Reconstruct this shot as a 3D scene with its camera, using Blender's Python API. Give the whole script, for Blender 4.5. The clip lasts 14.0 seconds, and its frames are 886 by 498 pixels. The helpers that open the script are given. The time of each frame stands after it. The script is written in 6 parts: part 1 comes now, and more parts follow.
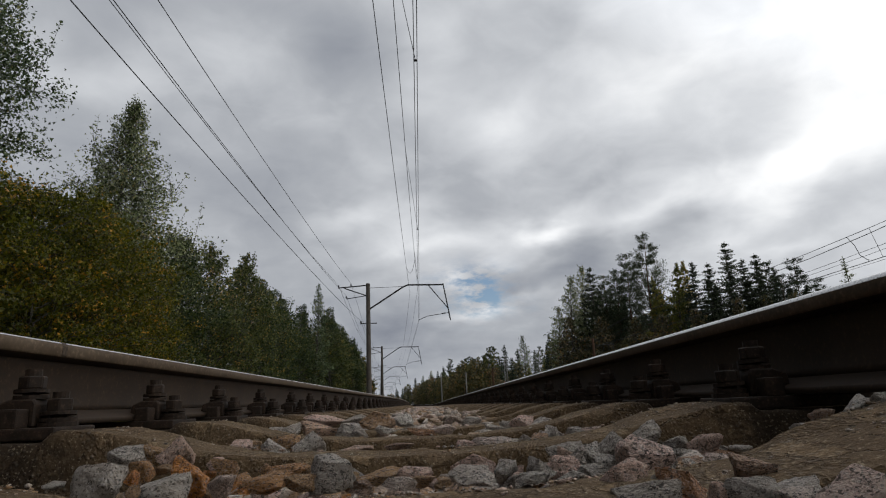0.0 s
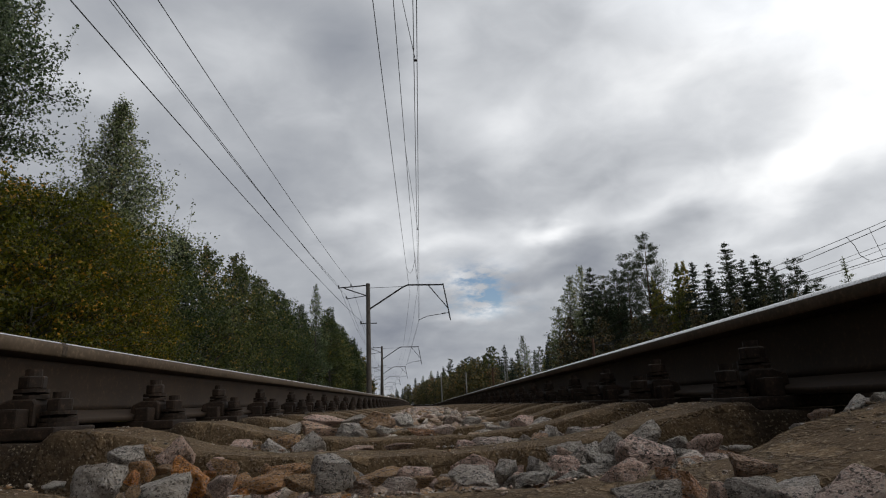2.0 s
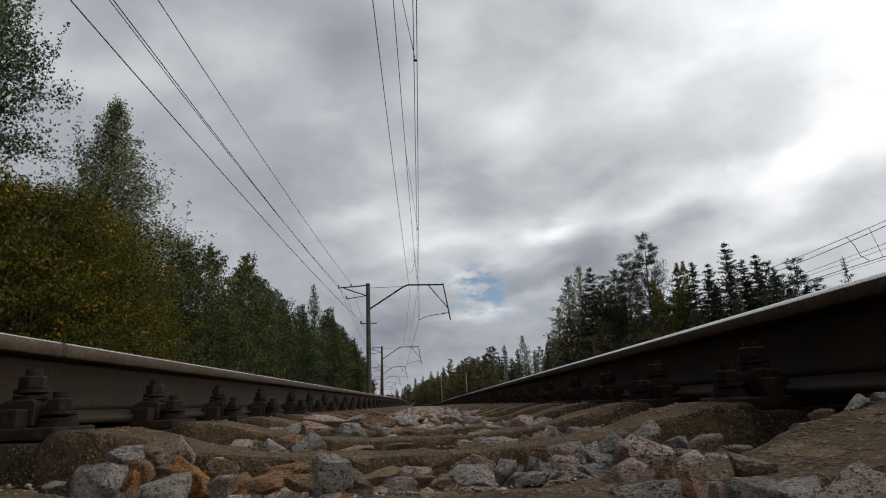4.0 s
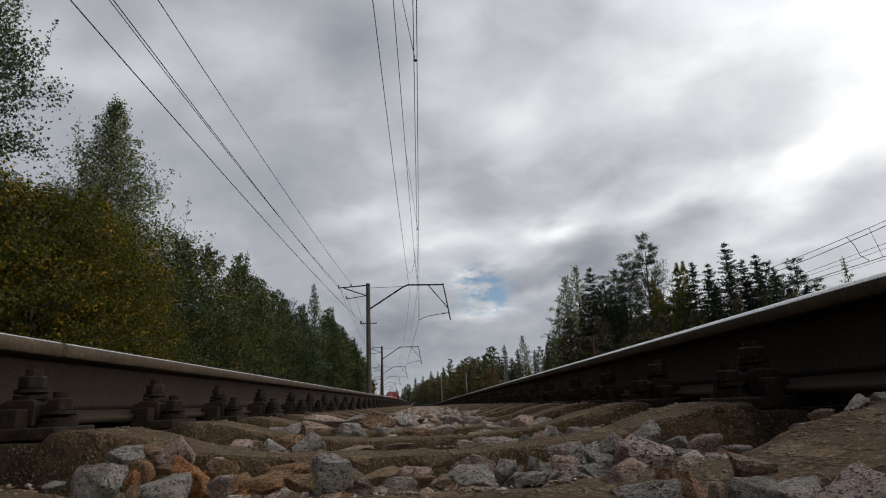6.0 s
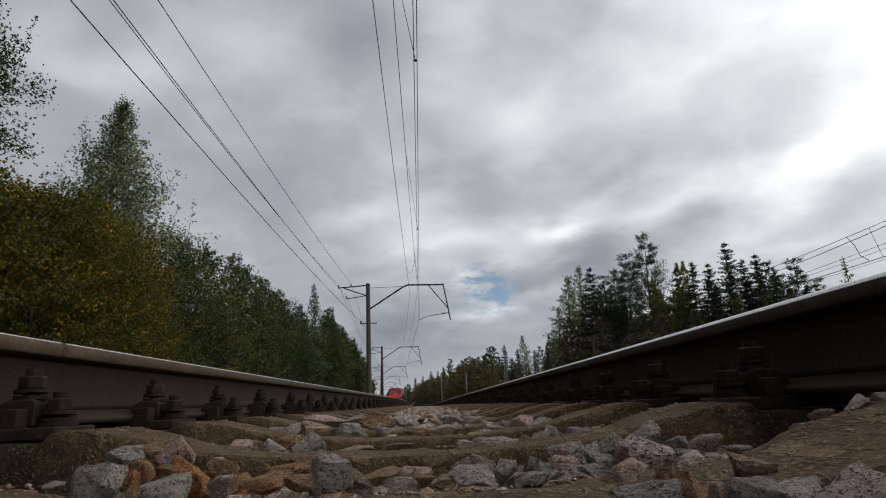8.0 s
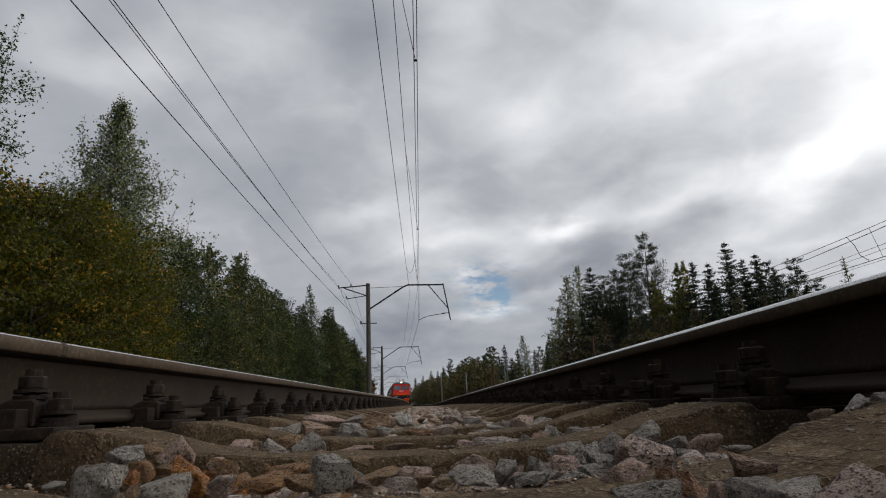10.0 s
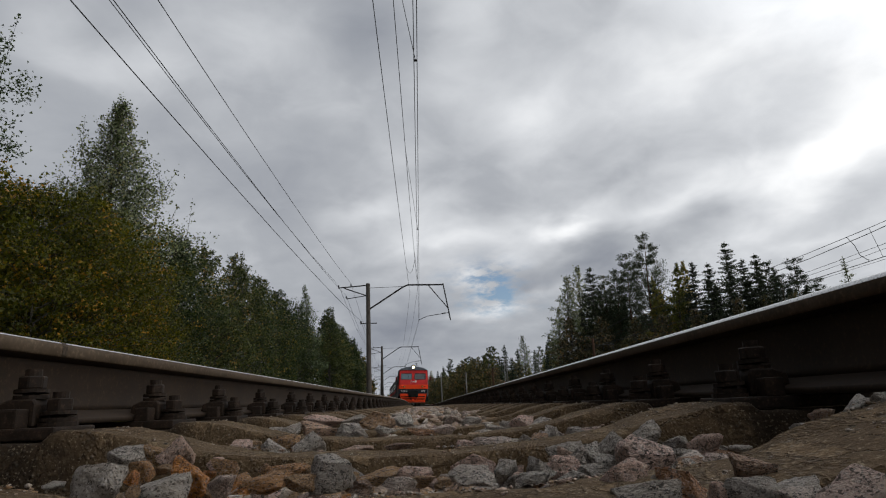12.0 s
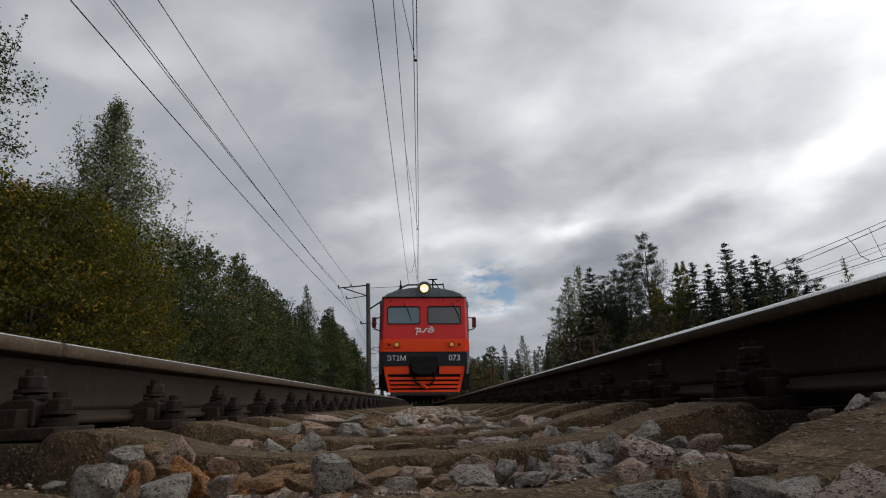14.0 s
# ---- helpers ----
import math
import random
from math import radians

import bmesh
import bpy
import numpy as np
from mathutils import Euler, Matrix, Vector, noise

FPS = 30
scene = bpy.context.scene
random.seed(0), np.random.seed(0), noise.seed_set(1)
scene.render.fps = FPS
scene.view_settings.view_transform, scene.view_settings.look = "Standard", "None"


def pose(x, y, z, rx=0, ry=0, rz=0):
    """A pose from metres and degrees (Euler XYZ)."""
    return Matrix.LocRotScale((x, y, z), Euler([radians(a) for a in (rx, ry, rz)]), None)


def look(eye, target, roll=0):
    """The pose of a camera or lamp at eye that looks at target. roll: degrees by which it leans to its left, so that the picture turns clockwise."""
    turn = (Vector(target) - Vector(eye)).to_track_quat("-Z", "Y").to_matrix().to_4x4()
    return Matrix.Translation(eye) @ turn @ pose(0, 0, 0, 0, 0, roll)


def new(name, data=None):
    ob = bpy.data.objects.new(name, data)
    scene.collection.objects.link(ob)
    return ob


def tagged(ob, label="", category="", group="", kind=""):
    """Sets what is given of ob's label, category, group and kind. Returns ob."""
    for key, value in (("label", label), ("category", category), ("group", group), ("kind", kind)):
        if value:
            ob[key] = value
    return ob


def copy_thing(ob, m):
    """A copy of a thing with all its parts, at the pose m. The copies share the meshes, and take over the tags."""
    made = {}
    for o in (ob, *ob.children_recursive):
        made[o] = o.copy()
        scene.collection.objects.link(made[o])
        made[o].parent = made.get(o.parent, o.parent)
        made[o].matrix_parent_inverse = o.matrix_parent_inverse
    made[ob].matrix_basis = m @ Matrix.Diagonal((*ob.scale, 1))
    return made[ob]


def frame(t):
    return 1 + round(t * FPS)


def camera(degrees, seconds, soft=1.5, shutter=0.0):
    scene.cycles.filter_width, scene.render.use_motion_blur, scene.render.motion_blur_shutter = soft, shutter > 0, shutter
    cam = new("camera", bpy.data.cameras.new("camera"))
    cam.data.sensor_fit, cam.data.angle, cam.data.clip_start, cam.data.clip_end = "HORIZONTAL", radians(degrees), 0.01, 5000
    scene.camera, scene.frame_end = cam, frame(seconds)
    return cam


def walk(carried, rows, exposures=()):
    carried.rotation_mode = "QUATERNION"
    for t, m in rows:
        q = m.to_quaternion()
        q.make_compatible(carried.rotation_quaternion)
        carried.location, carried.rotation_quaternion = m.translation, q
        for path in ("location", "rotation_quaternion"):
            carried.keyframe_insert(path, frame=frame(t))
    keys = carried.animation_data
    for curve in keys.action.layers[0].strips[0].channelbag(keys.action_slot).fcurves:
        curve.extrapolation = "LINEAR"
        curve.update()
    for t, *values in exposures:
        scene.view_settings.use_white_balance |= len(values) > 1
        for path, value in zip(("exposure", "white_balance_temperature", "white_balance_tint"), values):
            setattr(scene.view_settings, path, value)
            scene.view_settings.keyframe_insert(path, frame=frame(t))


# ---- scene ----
cam = camera(72.09, 14.0, soft=1.1)
EYE = (0.065, 0.0, 0.030)


def camera_pose(yaw, pitch, lean):
    """Heading to the right of the track, upward tilt, and lean to the camera's right, in degrees."""
    y, p = radians(yaw), radians(pitch)
    way = Vector((math.sin(y) * math.cos(p), math.cos(y) * math.cos(p), math.sin(p)))
    return look(EYE, Vector(EYE) + way, -lean)


HOLD = camera_pose(1.502, 14.226, 2.459)
walk(cam, [(0.0, HOLD), (14.0, HOLD)])

# ---- small helpers ----


def mesh_of(name, verts, faces, material=None, smooth=False):
    me = bpy.data.meshes.new(name)
    me.from_pydata([tuple(v) for v in verts], [], [tuple(f) for f in faces])
    if material:
        me.materials.append(material)
    if smooth:
        me.polygons.foreach_set("use_smooth", [True] * len(me.polygons))
    me.update()
    return me


def part(name, bm, material, parent=None, label="", smooth=False):
    """One mesh object from a bmesh or a ready mesh, under a thing or a part."""
    if isinstance(bm, bpy.types.Mesh):
        me = bm
    else:
        me = bpy.data.meshes.new(name)
        bmesh.ops.recalc_face_normals(bm, faces=bm.faces)
        bm.to_mesh(me)
        bm.free()
        me.materials.append(material)
        if smooth:
            me.polygons.foreach_set("use_smooth", [True] * len(me.polygons))
    ob = new(name, me)
    if parent:
        ob.parent = parent
    if label:
        ob["label"] = label
    return ob


def box(bm, x0, x1, y0, y1, z0, z1, bevel=0.0, m=None):
    got = bmesh.ops.create_cube(bm, size=1.0)["verts"]
    for v in got:
        v.co = Vector((x0 + (v.co.x + .5) * (x1 - x0), y0 + (v.co.y + .5) * (y1 - y0), z0 + (v.co.z + .5) * (z1 - z0)))
    if bevel:
        edges = list({e for v in got for e in v.link_edges})
        got = list({v for f in bmesh.ops.bevel(bm, geom=edges, offset=bevel, segments=2, affect="EDGES", profile=0.6)["faces"] for v in f.verts} | {v for v in got if v.is_valid})
    if m is not None:
        bmesh.ops.transform(bm, matrix=m, verts=[v for v in got if v.is_valid])
    return got


def rod(bm, a, b, r0, r1=None, sides=8):
    """A tapered round bar from a to b."""
    a, b = Vector(a), Vector(b)
    r1 = r0 if r1 is None else r1
    m = Matrix.Translation((a + b) / 2) @ (b - a).to_track_quat("Z", "Y").to_matrix().to_4x4()
    return bmesh.ops.create_cone(bm, cap_ends=True, segments=sides, radius1=r0, radius2=r1, depth=(b - a).length, matrix=m)["verts"]


def tube(points, r, sides=6, closed_ends=True):
    """Vertices and faces of a round tube along a line of points; r is one radius or one for each point."""
    pts = [Vector(p) for p in points]
    rs = r if isinstance(r, (list, tuple)) else [r] * len(pts)
    verts, faces = [], []
    for i, p in enumerate(pts):
        d = (pts[min(i + 1, len(pts) - 1)] - pts[max(i - 1, 0)]).normalized()
        u = d.orthogonal().normalized() if abs(d.z) > 0.9 else Vector((d.y, -d.x, 0)).normalized()
        w = d.cross(u)
        for k in range(sides):
            a = 2 * math.pi * k / sides
            verts.append(p + (u * math.cos(a) + w * math.sin(a)) * rs[i])
    for i in range(len(pts) - 1):
        for k in range(sides):
            a, b = i * sides + k, i * sides + (k + 1) % sides
            faces.append((a, b, b + sides, a + sides))
    if closed_ends:
        faces.append(tuple(range(sides))[::-1])
        faces.append(tuple((len(pts) - 1) * sides + k for k in range(sides)))
    return verts, faces


def prism(bm, outline, y0, y1):
    """A solid with an outline in x and z, from y0 to y1."""
    a = [bm.verts.new((x, y0, z)) for x, z in outline]
    b = [bm.verts.new((x, y1, z)) for x, z in outline]
    n = len(outline)
    bm.faces.new(a)
    bm.faces.new(b[::-1])
    for i in range(n):
        bm.faces.new((a[i], b[i], b[(i + 1) % n], a[(i + 1) % n]))
    return a + b


# ---- the line of the track ----
SPACING = 0.543
FIRST = 0.610


def smooth_step(a, b, x):
    s = min(1.0, max(0.0, (x - a) / (b - a)))
    return s * s * (3 - 2 * s)


CURVE, CURVE_FROM, CURVE_TO = 4.55e-4, 2.4, 95.0


def line_x(y):
    """Where the centre of the track runs: a long curve to the left, then straight again."""
    s = min(max(y, CURVE_FROM), CURVE_TO) - CURVE_FROM
    return -CURVE * s * s - 2 * CURVE * s * max(0.0, y - CURVE_TO)


def line_turn(y):
    return math.atan(2 * CURVE * (min(max(y, CURVE_FROM), CURVE_TO) - CURVE_FROM))


def line_z(y):
    """A shallow dip, then a gentle rise."""
    return -0.18 * smooth_step(15, 50, y) + 0.45 * smooth_step(95, 180, y)


def line_cant(y):
    return radians(2.0) * smooth_step(5.0, 24.0, y)


def on_line(y, side, z):
    """The place at y along the track, side metres to the right of its centre and z above the sleepers."""
    a, c = line_turn(y), line_cant(y)
    s, h = side * math.cos(c) + z * math.sin(c), -side * math.sin(c) + z * math.cos(c)
    return Vector((line_x(y) + s * math.cos(a), y + s * math.sin(a), line_z(y) + h))


def line_pose(y, side=0.0, z=0.0):
    return Matrix.Translation(on_line(y, side, z)) @ Euler((0, line_cant(y), line_turn(y))).to_matrix().to_4x4()


# ---- sky and light ----
world = bpy.data.worlds.new("sky")
scene.world = world
world.use_nodes = True
wt = world.node_tree
wt.nodes.clear()
w_sky = wt.nodes.new("ShaderNodeTexSky")
w_sky.sky_type, w_sky.sun_disc = "NISHITA", False
w_sky.dust_density, w_sky.ozone_density = 0.2, 3.0
w_sky.sun_elevation, w_sky.sun_rotation = radians(32), radians(38)
w_bg = wt.nodes.new("ShaderNodeBackground")
w_bg.inputs["Strength"].default_value = 0.055
w_out = wt.nodes.new("ShaderNodeOutputWorld")
wt.links.new(w_sky.outputs["Color"], w_bg.inputs["Color"])
wt.links.new(w_bg.outputs["Background"], w_out.inputs["Surface"])

# ---- materials ----


class Nodes:
    """Short hand for a material's node tree."""

    def __init__(self, name):
        self.m = bpy.data.materials.new(name)
        self.m.use_nodes = True
        self.t = self.m.node_tree
        self.t.nodes.clear()
        self.out = self.t.nodes.new("ShaderNodeOutputMaterial")

    def add(self, kind, put=None, **settings):
        n = self.t.nodes.new(kind)
        for k, v in settings.items():
            setattr(n, k, v)
        for k, v in (put or {}).items():
            if isinstance(v, bpy.types.NodeSocket):
                self.t.links.new(v, n.inputs[k])
            else:
                n.inputs[k].default_value = v
        return n

    def math(self, op, a, b=0.0, c=0.0, clamp=False):
        return self.add("ShaderNodeMath", {0: a, 1: b, 2: c}, operation=op, use_clamp=clamp).outputs[0]

    def vec(self, op, a, b=(0, 0, 0)):
        n = self.add("ShaderNodeVectorMath", {0: a, 1: b}, operation=op)
        return n.outputs["Value"] if op in ("DOT_PRODUCT", "LENGTH") else n.outputs[0]

    def noise(self, co, scale, detail=4.0, rough=0.55, warp=0.0):
        return self.add("ShaderNodeTexNoise", {"Vector": co, "Scale": scale, "Detail": detail, "Roughness": rough, "Distortion": warp}).outputs["Fac"]

    def ramp(self, fac, *stops):
        n = self.add("ShaderNodeValToRGB", {"Fac": fac})
        e = n.color_ramp.elements
        while len(e) < len(stops):
            e.new(0.5)
        for k, (p, c) in zip(e, stops):
            k.position, k.color = p, (*c, 1) if len(c) == 3 else c
        return n.outputs["Color"]

    def mix(self, fac, a, b, blend="MIX"):
        n = self.add("ShaderNodeMix", {"Factor": fac}, data_type="RGBA", blend_type=blend)
        for s, v in ((n.inputs[6], a), (n.inputs[7], b)):
            if isinstance(v, bpy.types.NodeSocket):
                self.t.links.new(v, s)
            else:
                s.default_value = (*v, 1)
        return n.outputs[2]

    def coords(self, spread=True):
        """Object coordinates, shifted from object to object."""
        co = self.add("ShaderNodeTexCoord").outputs["Object"]
        if not spread:
            return co
        r = self.add("ShaderNodeObjectInfo").outputs["Random"]
        return self.vec("ADD", co, self.add("ShaderNodeCombineXYZ", {0: self.math("MULTIPLY", r, 37.0), 1: self.math("MULTIPLY", r, 91.0), 2: r}).outputs[0])

    def bump(self, height, strength, distance):
        return self.add("ShaderNodeBump", {"Height": height, "Strength": strength, "Distance": distance}).outputs["Normal"]

    def surface(self, color, rough=0.8, metal=0.0, normal=None, spec=0.5, coat=0.0):
        put = {"Base Color": color if isinstance(color, bpy.types.NodeSocket) else (*color, 1), "Roughness": rough, "Metallic": metal, "Specular IOR Level": spec, "Coat Weight": coat}
        if normal is not None:
            put["Normal"] = normal
        n = self.add("ShaderNodeBsdfPrincipled", put)
        self.t.links.new(n.outputs[0], self.out.inputs["Surface"])
        return self.m


def worn(name, dark, mid, light, scale, rough, grain=60.0, bump=0.3, depth=0.002, metal=0.0, spec=0.2, spread=True):
    """A worn surface: broad stains, fine grain and relief."""
    n = Nodes(name)
    co = n.coords(spread)
    broad, fine = n.noise(co, scale, 5, 0.6), n.noise(co, grain, 4, 0.65)
    col = n.ramp(broad, (0.28, dark), (0.5, mid), (0.72, light))
    col = n.mix(0.55, col, n.ramp(fine, (0.3, tuple(c * 0.45 for c in mid)), (0.55, mid), (0.75, tuple(min(1, c * 1.6) for c in light))))
    nb = n.bump(n.math("ADD", n.math("MULTIPLY", fine, 0.5), broad), bump, depth)
    r = n.math("ADD", n.math("MULTIPLY", fine, 0.25), rough - 0.12, clamp=True)
    return n.surface(col, r, metal, nb, spec)


def cloud_material():
    """A grey layer of cloud with bright thin places and a small blue gap, as its own glowing backdrop."""
    n = Nodes("clouds")
    co = n.add("ShaderNodeTexCoord").outputs["Object"]
    d = n.vec("NORMALIZE", co)
    up = n.add("ShaderNodeSeparateXYZ", {0: d}).outputs["Z"]
    flat = n.vec("DIVIDE", d, n.add("ShaderNodeCombineXYZ", {0: n.math("ADD", up, 0.30), 1: n.math("ADD", up, 0.30), 2: 1.0}).outputs[0])
    big = n.add("ShaderNodeTexNoise", {"Vector": flat, "Scale": 2.6, "Detail": 4.0, "Roughness": 0.5, "Distortion": 0.2})
    low = n.vec("DIVIDE", d, n.add("ShaderNodeCombineXYZ", {0: n.math("ADD", up, 0.46), 1: n.math("ADD", up, 0.46), 2: 1.0}).outputs[0])
    wisps = n.noise(low, 8.5, 6, 0.52, 0.35)
    shove = n.add("ShaderNodeVectorMath", {0: n.vec("SUBTRACT", big.outputs["Color"], (0.5, 0.5, 0.5)), "Scale": 0.13}, operation="SCALE").outputs[0]
    dw = n.vec("ADD", d, shove)
    total = n.math("ADD", n.math("MULTIPLY", n.math("SUBTRACT", big.outputs["Fac"], 0.5), 0.24), n.math("MULTIPLY", n.math("SUBTRACT", wisps, 0.5), 0.30))

    def mound(turn, rise, wide, high, tilt):
        """How near a direction lies to a cloud: its azimuth and height in degrees, its breadths and tilt."""
        a, e, s = radians(turn), radians(rise), radians(tilt)
        c = Vector((math.sin(a) * math.cos(e), math.cos(a) * math.cos(e), math.sin(e)))
        side = Vector((math.cos(a), -math.sin(a), 0))
        top = side.cross(c)
        u, w = side * math.cos(s) + top * math.sin(s), top * math.cos(s) - side * math.sin(s)
        p = n.vec("DOT_PRODUCT", dw, tuple(u / math.sin(radians(wide))))
        q = n.vec("DOT_PRODUCT", dw, tuple(w / math.sin(radians(high))))
        near = n.math("POWER", math.e, n.math("MULTIPLY", n.math("ADD", n.math("MULTIPLY", p, p), n.math("MULTIPLY", q, q)), -1.0))
        # the broad ones fade out towards the other half of the sky
        return near if wide < 20 else n.math("MULTIPLY", near, n.math("MULTIPLY", n.vec("DOT_PRODUCT", dw, tuple(c)), 2.0, clamp=True))

    for amount, *where in DARK_CLOUDS_AND_DIMMER + BRIGHT_CLOUDS + BRIGHT_BREAKS_AND_FILL:
        total = n.math("MULTIPLY_ADD", mound(*where), amount * 1.06, total)
    total = n.math("ADD", total, 0.596)
    col = n.ramp(total, (0.0, (0.13, 0.145, 0.18)), (0.25, (0.245, 0.265, 0.31)), (0.5, (0.42, 0.44, 0.475)), (0.75, (0.70, 0.72, 0.75)), (1.0, (1.08, 1.09, 1.10)))
    # an overcast sky is brightest overhead, towards the hidden sun
    zenith = n.math("MULTIPLY_ADD", n.vec("DOT_PRODUCT", d, (0.45, 0.08, 0.89)), 2.9, -1.9, clamp=True)
    glow = n.add("ShaderNodeEmission", {"Color": col, "Strength": n.math("MULTIPLY_ADD", zenith, 1.7, 1.0)})
    gap = n.math("MULTIPLY", mound(*GAP), 1.9)
    gap = n.math("MULTIPLY", gap, n.math("MULTIPLY_ADD", n.noise(flat, 11.0, 5, 0.6), 4.2, -1.75, clamp=True), clamp=True)
    both = n.add("ShaderNodeMixShader", {0: n.math("MULTIPLY", gap, 0.95), 1: glow.outputs[0], 2: n.add("ShaderNodeBsdfTransparent").outputs[0]})
    n.t.links.new(both.outputs[0], n.out.inputs["Surface"])
    return n.m


# brightness, azimuth, height, breadth, depth, tilt of the large clouds and of unseen light-shaping patches
DARK_CLOUDS_AND_DIMMER = (
    (-0.16, 0, 5.0, 15, 4.5, 0), (-0.09, 8, 10.5, 6, 2.5, 0),
    (-0.20, -8.2, 31.6, 4.2, 4.0, 20), (-0.12, -23.8, 19.3, 9.6, 6.7, 0), (-0.16, 14.1, 12.9, 4.7, 2.3, 20),
    (-0.24, 24.4, 14.8, 4.6, 1.5, 18), (-0.09, 36.0, 13.4, 5.8, 0.9, 10), (-0.11, 17.5, 20.5, 8, 2.0, 10), (-0.12, 9.5, 10.6, 2.6, 1.6, 0), (-0.1, 13.6, 12.4, 3.1, 1.4, 10),
    # the last and broadest, out of view, is added to dim light from the left
    (-0.18, -3.8, 7.1, 6.3, 2.6, 0), (-0.12, 20, 11.5, 5, 1.5, 10), (-0.10, 1.5, 19.5, 6, 2.4, 0), (-0.12, -11.8, 20.1, 6.2, 3.1, 0), (-0.62, -98, 38, 50, 50, 0),
)
BRIGHT_CLOUDS = (
    (0.10, -30, 22, 12, 8, 0), (0.09, -20, 31, 9, 5, 0), (0.08, -26, 16, 8, 6, 0), (0.05, -14, 25, 8, 6, 0),
    (0.16, -31.8, 27.7, 4.0, 2.0, -20), (0.08, -26.5, 28.8, 2.8, 2.8, 0), (0.10, -35.6, 31.0, 3.8, 2.5, 0), (0.18, 36.5, 26.0, 9.0, 8.0, 0),
    (0.14, 39.8, 20.2, 5.1, 5.1, 0), (0.26, 32.5, 17.1, 9.6, 1.9, 16), (0.16, 22.5, 16.2, 6.0, 1.2, 14), (0.32, 11.5, 15.8, 3.4, 1.5, 0),
    (0.12, -1, 15.2, 3, 1.0, 5), (0.14, 9, 9.5, 3.5, 0.8, 0), (0.16, -6.3, 17.4, 4.7, 1.7, -8),
)
BRIGHT_BREAKS_AND_FILL = (
    (0.16, 4.1, 15.8, 3.2, 1.4, 0), (0.26, 3.9, 7.5, 2.8, 1.1, 0), (0.12, 7.8, 12.9, 2.1, 1.3, 0), (0.16, 8.0, 24.8, 3.6, 2.8, 0),
    (0.10, 2.2, 32.3, 3.0, 6.0, 0), (0.14, 31.1, 11.7, 4.2, 0.9, 10), (0.11, 21.9, 29.0, 5.3, 5.3, 0), (0.08, 27.2, 28.3, 4.2, 5.6, 0),
    (0.07, -0.8, 18.3, 4.2, 2.1, 0), (0.13, 34.7, 15.5, 4.5, 1.4, 12), (0.12, 28.3, 13.2, 5.2, 1.4, 8), (0.24, 6.8, 8.3, 1.6, 0.9, 0),
    # the two broad ones, unseen at right and behind, are added as fill light
    (0.18, 2.9, 10.6, 1.2, 1.0, 0), (0.30, 85, 40, 32, 30, 0), (0.36, 122, 22, 42, 18, 0), (0.12, 16.0, 26.0, 4.0, 2.6, 0),
)
GAP = (5.2, 9.9, 3.0, 2.2, 0)

M_CLOUD = cloud_material()


